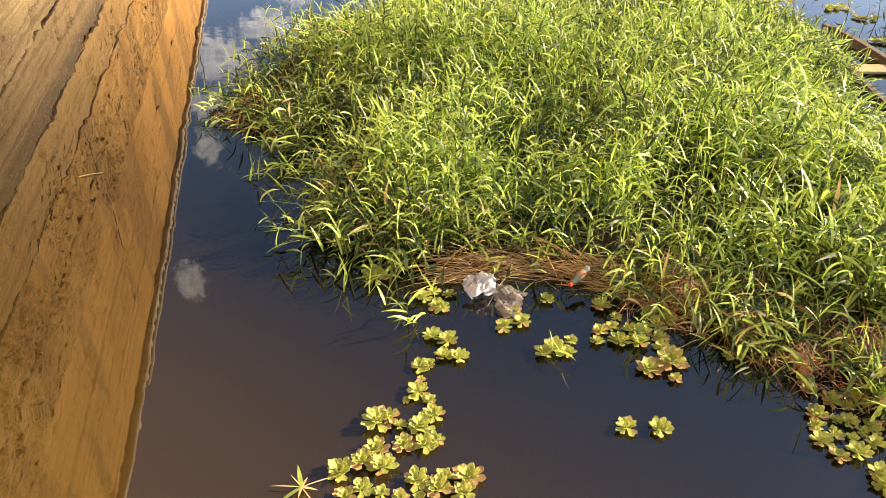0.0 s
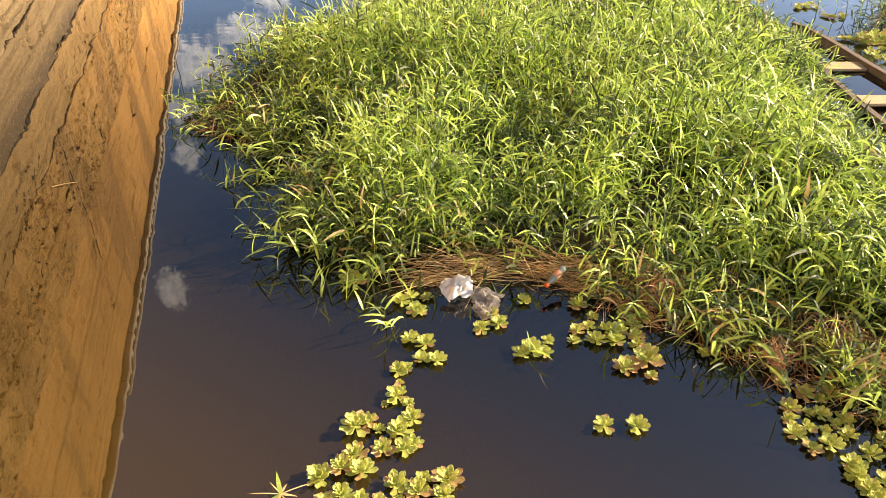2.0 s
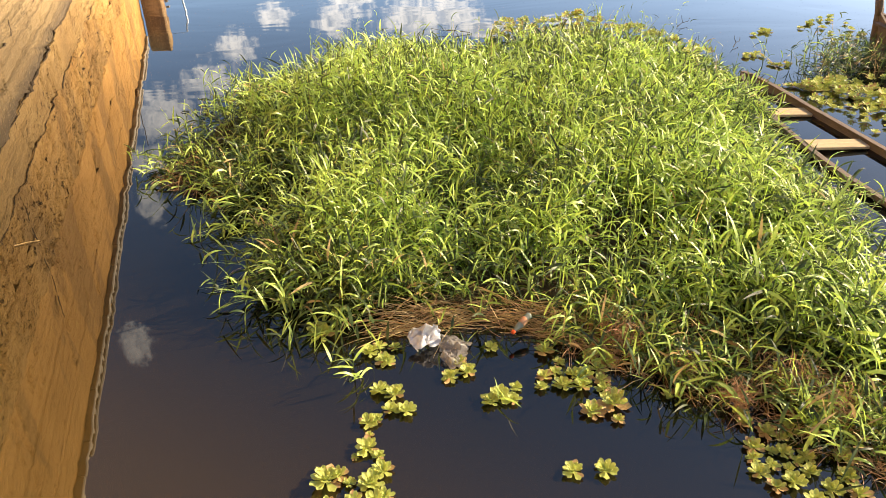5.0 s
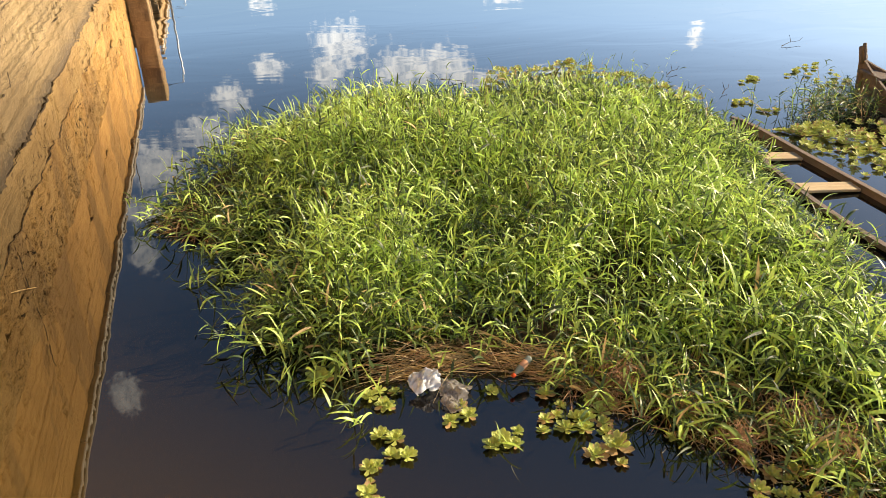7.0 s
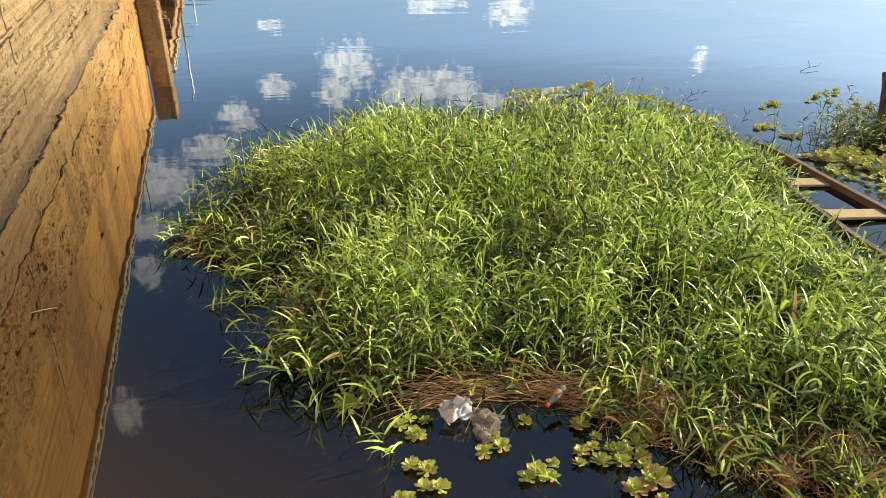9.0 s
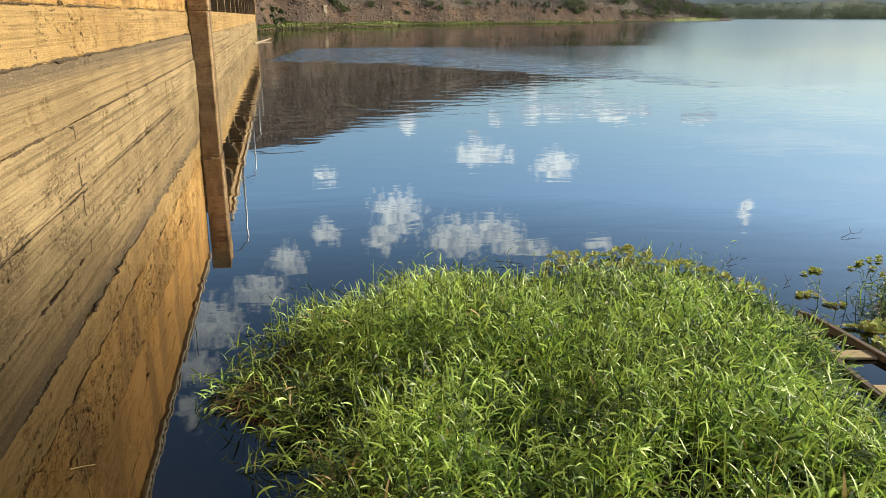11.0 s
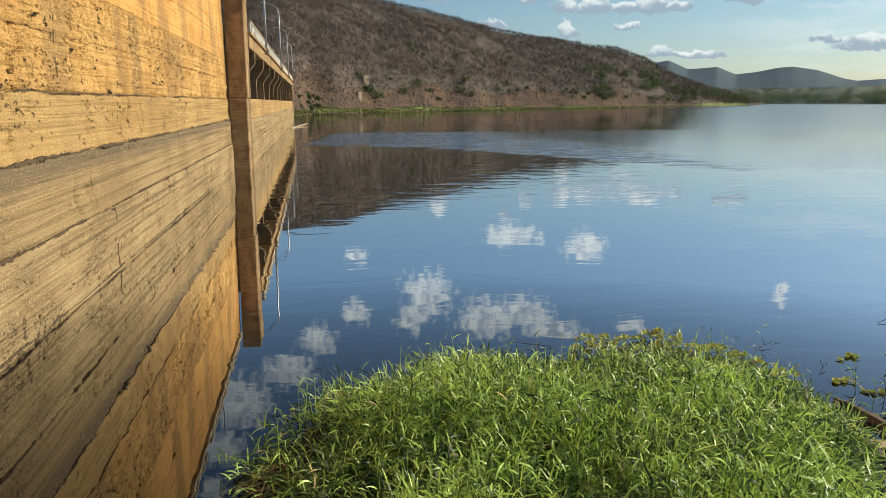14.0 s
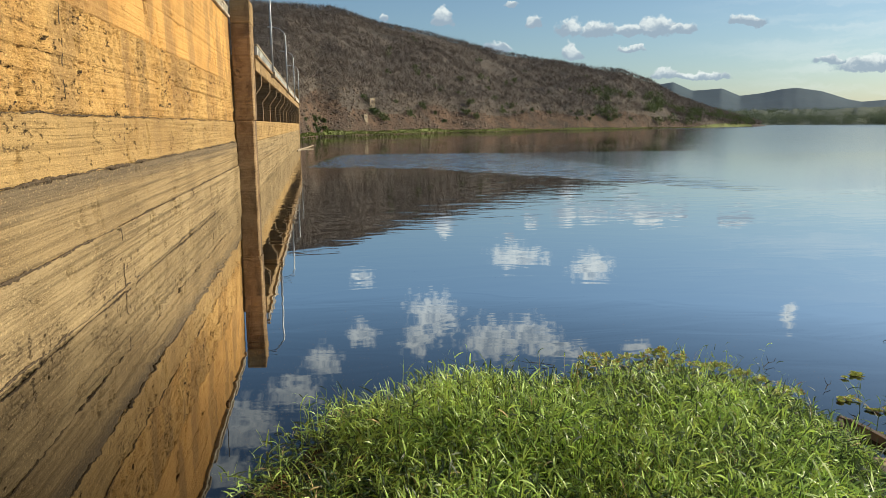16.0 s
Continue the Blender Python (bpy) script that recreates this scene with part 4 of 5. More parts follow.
straw("straw", [(.74, 3.45), (1.03, 3.43), (1.38, 3.39), (1.65, 3.2), (1.98, 2.9)], 760, .17, .11, (.12, .42), .0045, [M_GRASS[2], M_GRASS[2], M_GRASS[2], M_ROOT], "tangle of dry straw-coloured stems at the island's edge", along=.35)
straw("dead_roots", [(1.78, 3.04), (2.03, 2.85), (2.33, 2.5), (2.58, 2.24), (2.83, 1.9), (3.0, 1.64), (3.3, 1.2)], 2300, .5, .13, (.05, .24), .005, [M_ROOT, M_ROOT, M_GRASS[2], M_ROOT], "rusty brown dead roots along the island's edge", flat=.5, along=1.2)
straw("brown_debris", [(-.7, 6.0), (-.45, 5.7), (-.15, 5.5)], 420, .3, .12, (.06, .22), .007, [M_ROOT, M_MAT], "brown rotting stems at the waterline", flat=.4, along=1.2)


# ---- withered rusty plants standing at the edge ----
M_RUST = material("rusty_withered_fronds", (.54, .32, .18), (.38, .22, .12), 8, .9, .2, 60, (.62, .42, .26), trans=.2, rnd=.3)


def withered_plant(x, y, size, seed):
    r = np.random.default_rng(seed)
    n = 240
    hd, pt = r.uniform(0, 6.28, n), r.uniform(.1, 1.4, n)
    st = r.normal(0, .06, (n, 3)) * size / .2 + np.array([x, y, .03 + size * .25])
    st[:, 2] = np.maximum(st[:, 2], .02)
    v, f, _k = blades(st, hd, pt, r.uniform(.3, .8, n) * size, np.full(n, .005), r.normal(.8, .8, n), 4, r.normal(0, .8, n))
    v[:, 2] = np.maximum(v[:, 2], .006)
    return sheet("withered_plant", [(v, f, 0)], [M_RUST], "withered rust-brown plant tangled at the island's edge", "dead plant", "stuff")


for _k, (_x, _y, _q) in enumerate(((2.08, 2.98, .2), (2.16, 2.88, .16), (2.5, 2.30, .12), (2.34, 2.58, .15), (2.86, 2.3, .2), (2.95, 2.05, .17))):
    withered_plant(_x, _y, _q, 400 + _k)


# ---- water lettuce ----
def lettuce_leaf(name, length, width, cup, mt):
    nu, nv = 8, 7
    verts = []
    for i in range(nu):
        u = (0, .16, .34, .52, .70, .84, .95, 1.0)[i]
        w = width * (.24, .36, .54, .76, .95, 1.0, .86, .42)[i]
        for j in range(nv):
            s = j / (nv - 1) * 2 - 1
            rib = .012 * length * math.cos(s * math.pi * 3) * u
            verts.append((u * length * (1 - .13 * s * s * u * u), s * w / 2, cup * length * (u * u * .7 + .22 * s * s * u) + rib * .6))
    me = bpy.data.meshes.new(name)
    me.from_pydata(verts, [], grid_faces(nu, nv))
    me.materials.append(mt)
    me.polygons.foreach_set("use_smooth", [True] * len(me.polygons))
    return me


LEAVES = [lettuce_leaf("leaf", 1, .46, .24, M_LET), lettuce_leaf("leaf", 1, .47, .14, M_LET), lettuce_leaf("leaf", 1, .46, .08, M_LETOLD)]


def lettuce(seed, old):
    r = random.Random(seed)
    e = empty("water_lettuce")
    for n, tilt, ln, kind in ((9, 8, 1.0, 1), (8, 26, .84, 0), (6, 48, .6, 0)):
        turn = r.uniform(0, 360)
        for k in range(n + r.randint(-1, 1)):
            me = LEAVES[2] if old and kind == 1 and r.random() < old else LEAVES[kind]
            ob = new("leaf", me)
            ob.parent = e
            s = ln * r.uniform(.8, 1.12)
            ob.matrix_basis = pose(0, 0, .05 + .06 * (kind == 0), 0, 0, turn + 360 * k / n + r.uniform(-14, 14)) @ pose(.04, 0, 0, r.uniform(-12, 12), -tilt - r.uniform(-7, 9), 0) @ Matrix.Diagonal((s, s, s, 1))
    return e


LETTUCE = [tagged(lettuce(1, 0), "yellow-green water lettuce rosette floating on dark water", "water plant", group="water lettuce"),
           tagged(lettuce(2, .15), "yellow-green water lettuce rosette floating on dark water", "water plant", group="water lettuce"),
           tagged(lettuce(3, .9), "water lettuce rosette with browning yellow outer leaves", "water plant", group="water lettuce"),
           tagged(lettuce(4, .3), "yellow-green water lettuce rosette floating on dark water", "water plant", group="water lettuce")]
_used = set()


def float_lettuce(x, y, r, old=.2, z=.004):
    k = 2 if random.random() < old else random.choice((0, 1, 3))
    m = pose(x, y, z, random.uniform(-7, 7), random.uniform(-7, 7), random.uniform(0, 360)) @ Matrix.Diagonal((r, r, r, 1))
    if k not in _used:
        _used.add(k)
        LETTUCE[k].matrix_basis = m
        return
    copy_thing_scaled(LETTUCE[k], m)


def copy_thing_scaled(ob, m):
    keep = ob.matrix_basis.copy()
    ob.matrix_basis = Matrix.Identity(4)
    copy_thing(ob, m)
    ob.matrix_basis = keep


CHAIN = [(0.5, 2.75, 0.047), (0.55, 2.75, 0.035), (0.49, 2.65, 0.023), (0.46, 2.57, 0.057), (0.39, 2.53, 0.021), (0.51, 2.5, 0.032), (0.51, 2.4, 0.056), (0.43, 2.34, 0.061), (0.22, 2.42, 0.073), (0.29, 2.43, 0.045), (0.33, 2.37, 0.033), (0.33, 2.25, 0.049), (0.43, 2.23, 0.054), (0.49, 2.25, 0.038), (0.2, 2.25, 0.054), (0.12, 2.19, 0.054), (0.21, 2.14, 0.064), (0.01, 2.16, 0.059), (0.1, 2.04, 0.053), (0.02, 2.02, 0.042), (0.19, 2.0, 0.037), (0.36, 2.04, 0.058), (0.49, 2.03, 0.04), (0.6, 2.0, 0.064), (0.45, 1.97, 0.058), (0.56, 1.93, 0.052), (0.27, 1.96, 0.037), (0.36, 1.94, 0.031)]
EDGE = [(0.62, 3.3, 0.051), (0.69, 3.21, 0.051), (0.69, 3.34, 0.037), (0.78, 3.3, 0.037), (0.71, 3.18, 0.036), (0.61, 2.96, 0.053), (0.69, 2.91, 0.058), (0.72, 2.77, 0.051), (0.64, 2.8, 0.047), (1.03, 2.96, 0.049), (1.11, 3.05, 0.05), (1.14, 2.97, 0.054), (1.34, 3.13, 0.044), (1.19, 2.71, 0.048), (1.26, 2.73, 0.062), (1.32, 2.68, 0.041), (1.37, 2.77, 0.035), (0.36, 3.55, 0.083)]
MIDDLE = [(1.64, 3.01, 0.052), (1.69, 2.9, 0.032), (1.56, 2.81, 0.043), (1.51, 2.73, 0.039), (1.64, 2.83, 0.036), (1.64, 2.71, 0.057), (1.79, 2.75, 0.058), (1.73, 2.77, 0.05), (1.74, 2.67, 0.057), (1.87, 2.69, 0.043), (1.85, 2.62, 0.043), (1.89, 2.78, 0.051), (1.9, 2.89, 0.052), (1.97, 2.82, 0.052), (1.71, 2.48, 0.058), (1.85, 2.5, 0.077), (1.82, 2.38, 0.034)]
RAFT = [(1.44, 2.13, 0.073), (1.6, 2.09, 0.079), (2.17, 2.48, 0.046), (2.24, 2.47, 0.037), (2.49, 2.24, 0.055), (2.47, 2.17, 0.058), (2.54, 2.08, 0.073), (2.68, 2.06, 0.078), (2.6, 2.03, 0.046), (2.41, 2.01, 0.071), (2.37, 1.95, 0.056), (2.48, 1.96, 0.045), (2.54, 1.94, 0.063), (2.43, 1.88, 0.053), (2.34, 1.86, 0.07), (2.57, 1.87, 0.045), (2.64, 1.88, 0.063), (2.59, 1.79, 0.062), (2.5, 1.84, 0.044), (2.37, 1.76, 0.06), (2.47, 1.76, 0.079), (2.5, 1.63, 0.078), (2.47, 1.57, 0.069), (2.62, 1.67, 0.075), (2.75, 1.71, 0.075), (2.73, 1.61, 0.075), (2.48, 1.59, 0.075), (2.49, 1.5, 0.075), (2.59, 1.51, 0.075), (2.65, 1.46, 0.075), (2.48, 1.44, 0.075), (2.54, 1.41, 0.075), (2.81, 1.82, 0.075)]
for _rows, _old in ((CHAIN, .3), (EDGE, .15), (MIDDLE, .15), (RAFT, .12)):
    for _x, _y, _r in _rows:
        float_lettuce(_x, _y, min(_r, .08) * (.86 if _rows is RAFT else 1.24), _old)
# rafts behind the boat and along the island's far edge
for _cx, _cy, _w, _n in ((6.66, 7.94, .13, 8), (6.04, 7.18, .13, 8), (6.2, 6.84, .14, 8),  (4.9, 7.8, .3, 16), (5.1, 7.2, .25, 10), (5.3, 6.8, .2, 7),
                         (6.05, 6.1, .3, 18), (6.2, 5.7, .35, 20), (6.2, 5.2, .35, 18), (6.6, 5.4, .4, 16), (6.5, 6.1, .3, 12), (6.7, 4.8, .4, 12), (7.7, 8.0, .4, 14), (7.6, 7.5, .3, 10)):
    for _k in range(_n):
        float_lettuce(_cx + random.gauss(0, _w * .55), _cy + random.gauss(0, _w * .3), random.uniform(.035, .06), .15, .006)


def lettuce_raft(spots):
    """Crowded rosettes on the island's outer edge, heaped on each other, in one mesh."""
    rr = np.random.default_rng(31)
    base = np.array([v.co[:] for v in LEAVES[0].vertices])
    quads = np.array([p.vertices[:] for p in LEAVES[0].polygons])
    sets = []
    for cx, cy, wx, wy, n in spots:
        for k in range(n):
            px, py = cx + rr.normal(0, wx * .5), cy + rr.normal(0, wy * .5)
            heap = .02 + .10 * math.exp(-((px - cx) / wx) ** 2 - ((py - cy) / wy) ** 2) * rr.random()
            r, turn = rr.uniform(.045, .075), rr.uniform(0, 360)
            for ring, (m, tilt, ln) in enumerate(((8, 10, 1.0), (6, 32, .8))):
                for j in range(m):
                    s = r * ln * rr.uniform(.8, 1.1)
                    mt = pose(px, py, heap + .02 * ring, rr.uniform(-6, 6), rr.uniform(-6, 6), turn + 360 * j / m + 20 * ring) @ pose(0, 0, 0, 0, -tilt + rr.uniform(-8, 8), 0)
                    m3 = np.array(mt)
                    sets.append((base * s @ m3[:3, :3].T + m3[:3, 3], quads, 1 if rr.random() < .15 else 0))
    return sheet("water_lettuce_raft", sets, [M_LET, M_LETOLD], "crowded yellow-green water lettuce round the island and canoe", "water plants", "stuff")


lettuce_raft([(3.6, 8.75, .35, .25, 12), (3.75, 9.15, .22, .12, 9), (4.05, 9.0, .2, .14, 8), (4.55, 9.1, .26, .13, 20), (4.8, 8.8, .14, .1, 7), (4.4, 8.6, .4, .25, 18),
              (5.0, 8.4, .25, .16, 18), (5.2, 8.1, .2, .14, 12), (5.3, 7.8, .16, .14, 10), (5.42, 7.5, .16, .14, 10), (4.9, 7.8, .25, .25, 12), (5.15, 7.25, .2, .2, 8),
              (6.1, 6.05, .35, .25, 26), (6.35, 5.6, .45, .4, 44), (6.65, 5.1, .45, .4, 40), (6.9, 5.8, .35, .35, 24)])

# ---- litter at the island's edge ----
def crumpled(name, size, seed, mt, parent, lift_z, stretch=(1, 1)):
    n = 26
    u, v = np.meshgrid(np.linspace(-1, 1, n), np.linspace(-1, 1, n), indexing="ij")
    rr = 1 / np.maximum(1, np.hypot(u, v) * (1 + .5 * (vnoise(np.arctan2(v, u) * 1.6 + 9, u * 0, seed) - .5)))
    h = np.abs(fbm(u * 2.2 + 5, v * 2.2 + 7, seed, 3) - .5) * 2
    x = u * rr * size * stretch[0] + (vnoise(u * 4 + 3, v * 4, seed + 3) - .5) * size * .35
    y = v * rr * size * stretch[1] + (vnoise(u * 4 + 9, v * 4, seed + 4) - .5) * size * .35
    z = lift_z * (.2 + h * 1.3) * (1.1 - .9 * np.clip(np.hypot(u, v), 0, 1)) + .006
    return link(name, np.stack([x, y, z], -1).reshape(-1, 3), grid_faces(n, n), mt, parent, smooth=True)


M_BAGW = material("white_plastic", (.80, .80, .82), (.68, .69, .72), 12, .35, .1, 60, trans=.3)
M_FILM = material("grey_clear_film", (.50, .46, .42), (.34, .31, .28), 14, .2, .2, 60, (.66, .62, .57), trans=.4, spec=.6)
M_FILM.node_tree.nodes["Principled BSDF"].inputs["Alpha"].default_value = .6
bag = empty("plastic_bag", (1.02, 3.2, .015))
o = crumpled("white_end", .098, 3, M_BAGW, bag, .15, (1.2, .8))
o.matrix_basis = pose(-.06, .09, .04, 28, 0, 20)
o = crumpled("clear_film", .095, 8, M_FILM, bag, .09, (1.0, .9))
o.matrix_basis = pose(.1, .0, 0, 8, 0, -40)
o = crumpled("torn_corner", .07, 12, M_FILM, bag, .06, (.7, 1.3))
o.matrix_basis = pose(.05, -.11, 0, 0, 0, 15)
tagged(bag, "crumpled white and clear plastic bag at the grass edge", "plastic bag")


def lathe(profile, n=16):
    verts = [(r * math.cos(2 * math.pi * k / n), r * math.sin(2 * math.pi * k / n), h) for h, r in profile for k in range(n)]
    faces = [(i * n + k, i * n + (k + 1) % n, (i + 1) * n + (k + 1) % n, (i + 1) * n + k) for i in range(len(profile) - 1) for k in range(n)]
    faces += [tuple(range(n))[::-1], tuple(range((len(profile) - 1) * n, len(profile) * n))]
    return verts, faces


M_PET = material("green_clear_plastic", (.26, .30, .26), (.20, .25, .22), 8, .12, .05, 40, trans=.3, spec=.7)
M_ORANGE = material("orange_plastic", (.80, .12, .02), (.72, .10, .02), 10, .4, .05, 60)
M_LABEL = material("orange_label", (.50, .24, .12), (.36, .22, .13), 20, .5, .05, 60)
bottle = empty("plastic_bottle")
v, f = lathe([(0, .02), (.008, .028), (.03, .030), (.05, .027), (.12, .030), (.15, .026), (.185, .013), (.2, .012)])
link("bottle_body", v, f, M_PET, bottle, smooth=True)
v, f = lathe([(.055, .0308), (.06, .0312), (.11, .0312), (.115, .0308)])
link("label_sleeve", v, f, M_LABEL, bottle, "torn orange paper label", smooth=True)
v, f = lathe([(.195, .0155), (.198, .017), (.218, .017), (.222, .0145)])
link("cap", v, f, M_ORANGE, bottle, "orange screw cap", smooth=True)
bottle.matrix_basis = look((1.62, 3.21, .15), (1.42, 3.10, .075)) @ pose(0, 0, 0, 180, 0, 0) @ Matrix.Diagonal((.78, .78, .78, 1))
tagged(bottle, "clear plastic bottle with an orange cap and label", "bottle")

# withered sprout on the water
sprout = empty("sprout", (-.17, 2.1, .02))
_m = 9
_v, _f, _ = blades(np.zeros((_m, 3)), np.array([.2, 1.0, 2.1, 2.9, 3.6, 4.4, 5.2, 5.9, 1.6]), np.array([.05, .1, .05, .1, 0, .1, .05, .1, 1.3]),
                   np.array([.2, .06, .1, .16, .14, .06, .18, .08, .12]), np.array([.006, .012, .006, .006, .018, .012, .006, .012, .022]), np.full(_m, .3), 4)
_v[:, 2] = np.maximum(_v[:, 2], -.014)
for _k in range(_m):
    o = link("stalk", _v[_k * 10:_k * 10 + 10], [(2 * q, 2 * q + 1, 2 * q + 3, 2 * q + 2) for q in range(4)], M_GRASS[0 if _k in (4, 8) else 2], sprout, smooth=True)
tagged(sprout, "withered yellow sprout with thin stalks on the water", "water plant")


# ---- sunken canoe ----
def canoe_side(y, far):
    """Edge of the canoe at y: x and z of the gunwale on its far or near side."""
    u = (6.6 - y) / 5.0
    half = .34 * math.sin(math.pi * min(max(u, 0), 1)) ** .62
    x = 5.48 - .22 * math.sin(min(u, .5) * math.pi) + (half if far else -half)
    z = (.062 if far else .05) + .03 * max(0, 1 - u * 5) + .05 * max(0, u * 5 - 4)
    return x, z


canoe = empty("canoe", (5.25, 3.9, 0))
for far, nm in ((True, "side_plank"), (False, "side_plank")):
    verts, top = [], []
    ys = np.linspace(6.6, 1.6, 34)
    sg = 1 if far else -1
    for y in ys:
        x, z = canoe_side(y, far)
        x -= 5.25
        verts += [(x, y - 3.9, z), (x - sg * .028, y - 3.9, z), (x - sg * .05, y - 3.9, -.25), (x - sg * .02, y - 3.9, -.25)]
        top.append((x, y - 3.9, z))
    fs = [(4 * i + k, 4 * i + (k + 1) % 4, 4 * i + 4 + (k + 1) % 4, 4 * i + 4 + k) for i in range(33) for k in range(4)]
    fs += [(3, 2, 1, 0), (132, 133, 134, 135)]
    side = link(nm, verts, fs, M_WOOD, canoe)
    rail = Shape()
    rv, rf = [], []
    for x, y, z in top:
        rv += [(x + sg * .018, y, z - .03), (x + sg * .018, y, z + .008), (x - sg * .036, y, z + .008), (x - sg * .036, y, z - .008)]
    rf = [(4 * i + k, 4 * i + (k + 1) % 4, 4 * i + 4 + (k + 1) % 4, 4 * i + 4 + k) for i in range(33) for k in range(4)] + [(3, 2, 1, 0), (132, 133, 134, 135)]
    link("gunwale", rv, rf, M_WOOD, side)
Shape().tube([(.24, 2.52, -.3), (.25, 2.57, .0), (.25, 2.59, .105)], [.035, .035, .03], 6).done("stem_post", M_WOOD, canoe)
for y, dz in ((5.62, 0), (4.86, .01), (3.5, 0), (2.4, 0)):
    (xa, _), (xb, _) = canoe_side(y, False), canoe_side(y, True)
    s = Shape().box(-(xb - xa) / 2 + .03, (xb - xa) / 2 - .035, -.085, .085, -.014, .014, .004)
    o = s.done("thwart", M_PLANK, canoe, "pale bleached plank seat")
    o.matrix_basis = pose((xa + xb) / 2 - 5.25, y - 3.9, .028 + dz, 0, 2.5, -9)
tagged(canoe, "half-sunken brown wooden canoe full of water", "canoe")

# prow of a second boat
boat = empty("rowing_boat", (7.6, 7.05, 0))
for sg in (1, -1):
    verts = []
    for i in range(20):
        u = i / 19
        half = .45 * math.sin(math.pi * min(u * .9 + .02, 1) * .62)
        z = .44 - .26 * min(u * 1.6, 1) ** .8
        x, y = u * 2.6, sg * half
        verts += [(x, y, z), (x, y - sg * .03, z), (x + .12, y * .6 - sg * .03, -.2), (x + .12, y * .6, -.2)]
    fs = [(4 * i + k, 4 * i + (k + 1) % 4, 4 * i + 4 + (k + 1) % 4, 4 * i + 4 + k) for i in range(19) for k in range(4)] + [(3, 2, 1, 0), (76, 77, 78, 79)]
    link("side_plank", verts, fs, M_WOOD, boat)
Shape().box(.1, .5, -.14, .14, .33, .36, .005).done("bow_deck", M_WOOD, boat)
Shape().tube([(.1, 0, -.2), (.03, 0, .2), (-.06, .01, .46), (-.14, .02, .56)], [.06, .06, .05, .035], 8).done("stem_post", M_WOOD, boat, smooth=True)
Shape().tube([(-.02, 0, .40), (.0, -.04, .54), (-.02, -.05, .64)], [.035, .03, .02], 7).done("mooring_horn", M_WOOD, boat, smooth=True)
boat.rotation_euler = (0, 0, radians(-97))
tagged(boat, "dark brown wooden boat prow resting in weeds", "boat")
o = Shape().box(-.35, .35, -.06, .06, -.015, .015, .004).done("plank", M_PLANK)
o.matrix_basis = pose(6.88, 5.72, .06, 0, 6, -118)
tagged(o, "pale loose plank lying among the water plants", "plank")

# weeds standing in the water by the boats
_n = 170
_x = np.concatenate([RNG.normal(6.8, .32, 110), RNG.normal(7.2, .25, 60)])
_y = np.concatenate([RNG.normal(6.5, .2, 110), RNG.normal(6.8, .25, 60)])
sheet("reeds", grass_plants(_x, _y, RNG.uniform(.15, .5, _n), RNG.uniform(.2, .9, _n), RNG.uniform(0, 6.28, _n), 6, np.full(_n, .15), np.full(_n, .011), (.15, .9)), M_GRASS,
      "grey-green reeds standing in the water by the boats", "reeds", "stuff")
_n = 60
_x, _y = RNG.normal(4.9, .5, _n), RNG.normal(8.1, .35, _n)
sheet("sparse_reeds", grass_plants(_x, _y, RNG.uniform(.12, .4, _n), RNG.uniform(.1, .6, _n), RNG.uniform(0, 6.28, _n), 4, np.full(_n, .1), np.full(_n, .009), (.5, .9)), M_GRASS,
      "sparse reeds at the island's far edge", "reeds", "stuff")


def twig(x, y, turn, size, label="dark bare twig floating on the water"):
    t = empty("twig", (x, y, .012))
    Shape().tube([(-.5 * size, 0, 0), (-.1 * size, .05 * size, .03), (.3 * size, .02 * size, .03), (.5 * size, .09 * size, .06)], [.005, .004, .003, .002], 5).done("stem", M_MAT, t)
    Shape().tube([(-.05 * size, .05 * size, .03), (.1 * size, .2 * size, .05), (.14 * size, .3 * size, .1)], [.004, .003, .002], 5).done("side_shoot", M_MAT, t)
    t.rotation_euler = (0, 0, turn)
    tagged(t, label, "twig", group="floating twigs")


for _a in ((8.42, 9.24, .2, .5), (2.84, 9.1, 2.8, .5), (5.9, 8.5, .4, .3), (6.1, 7.6, .6, .24)):
    twig(*_a)


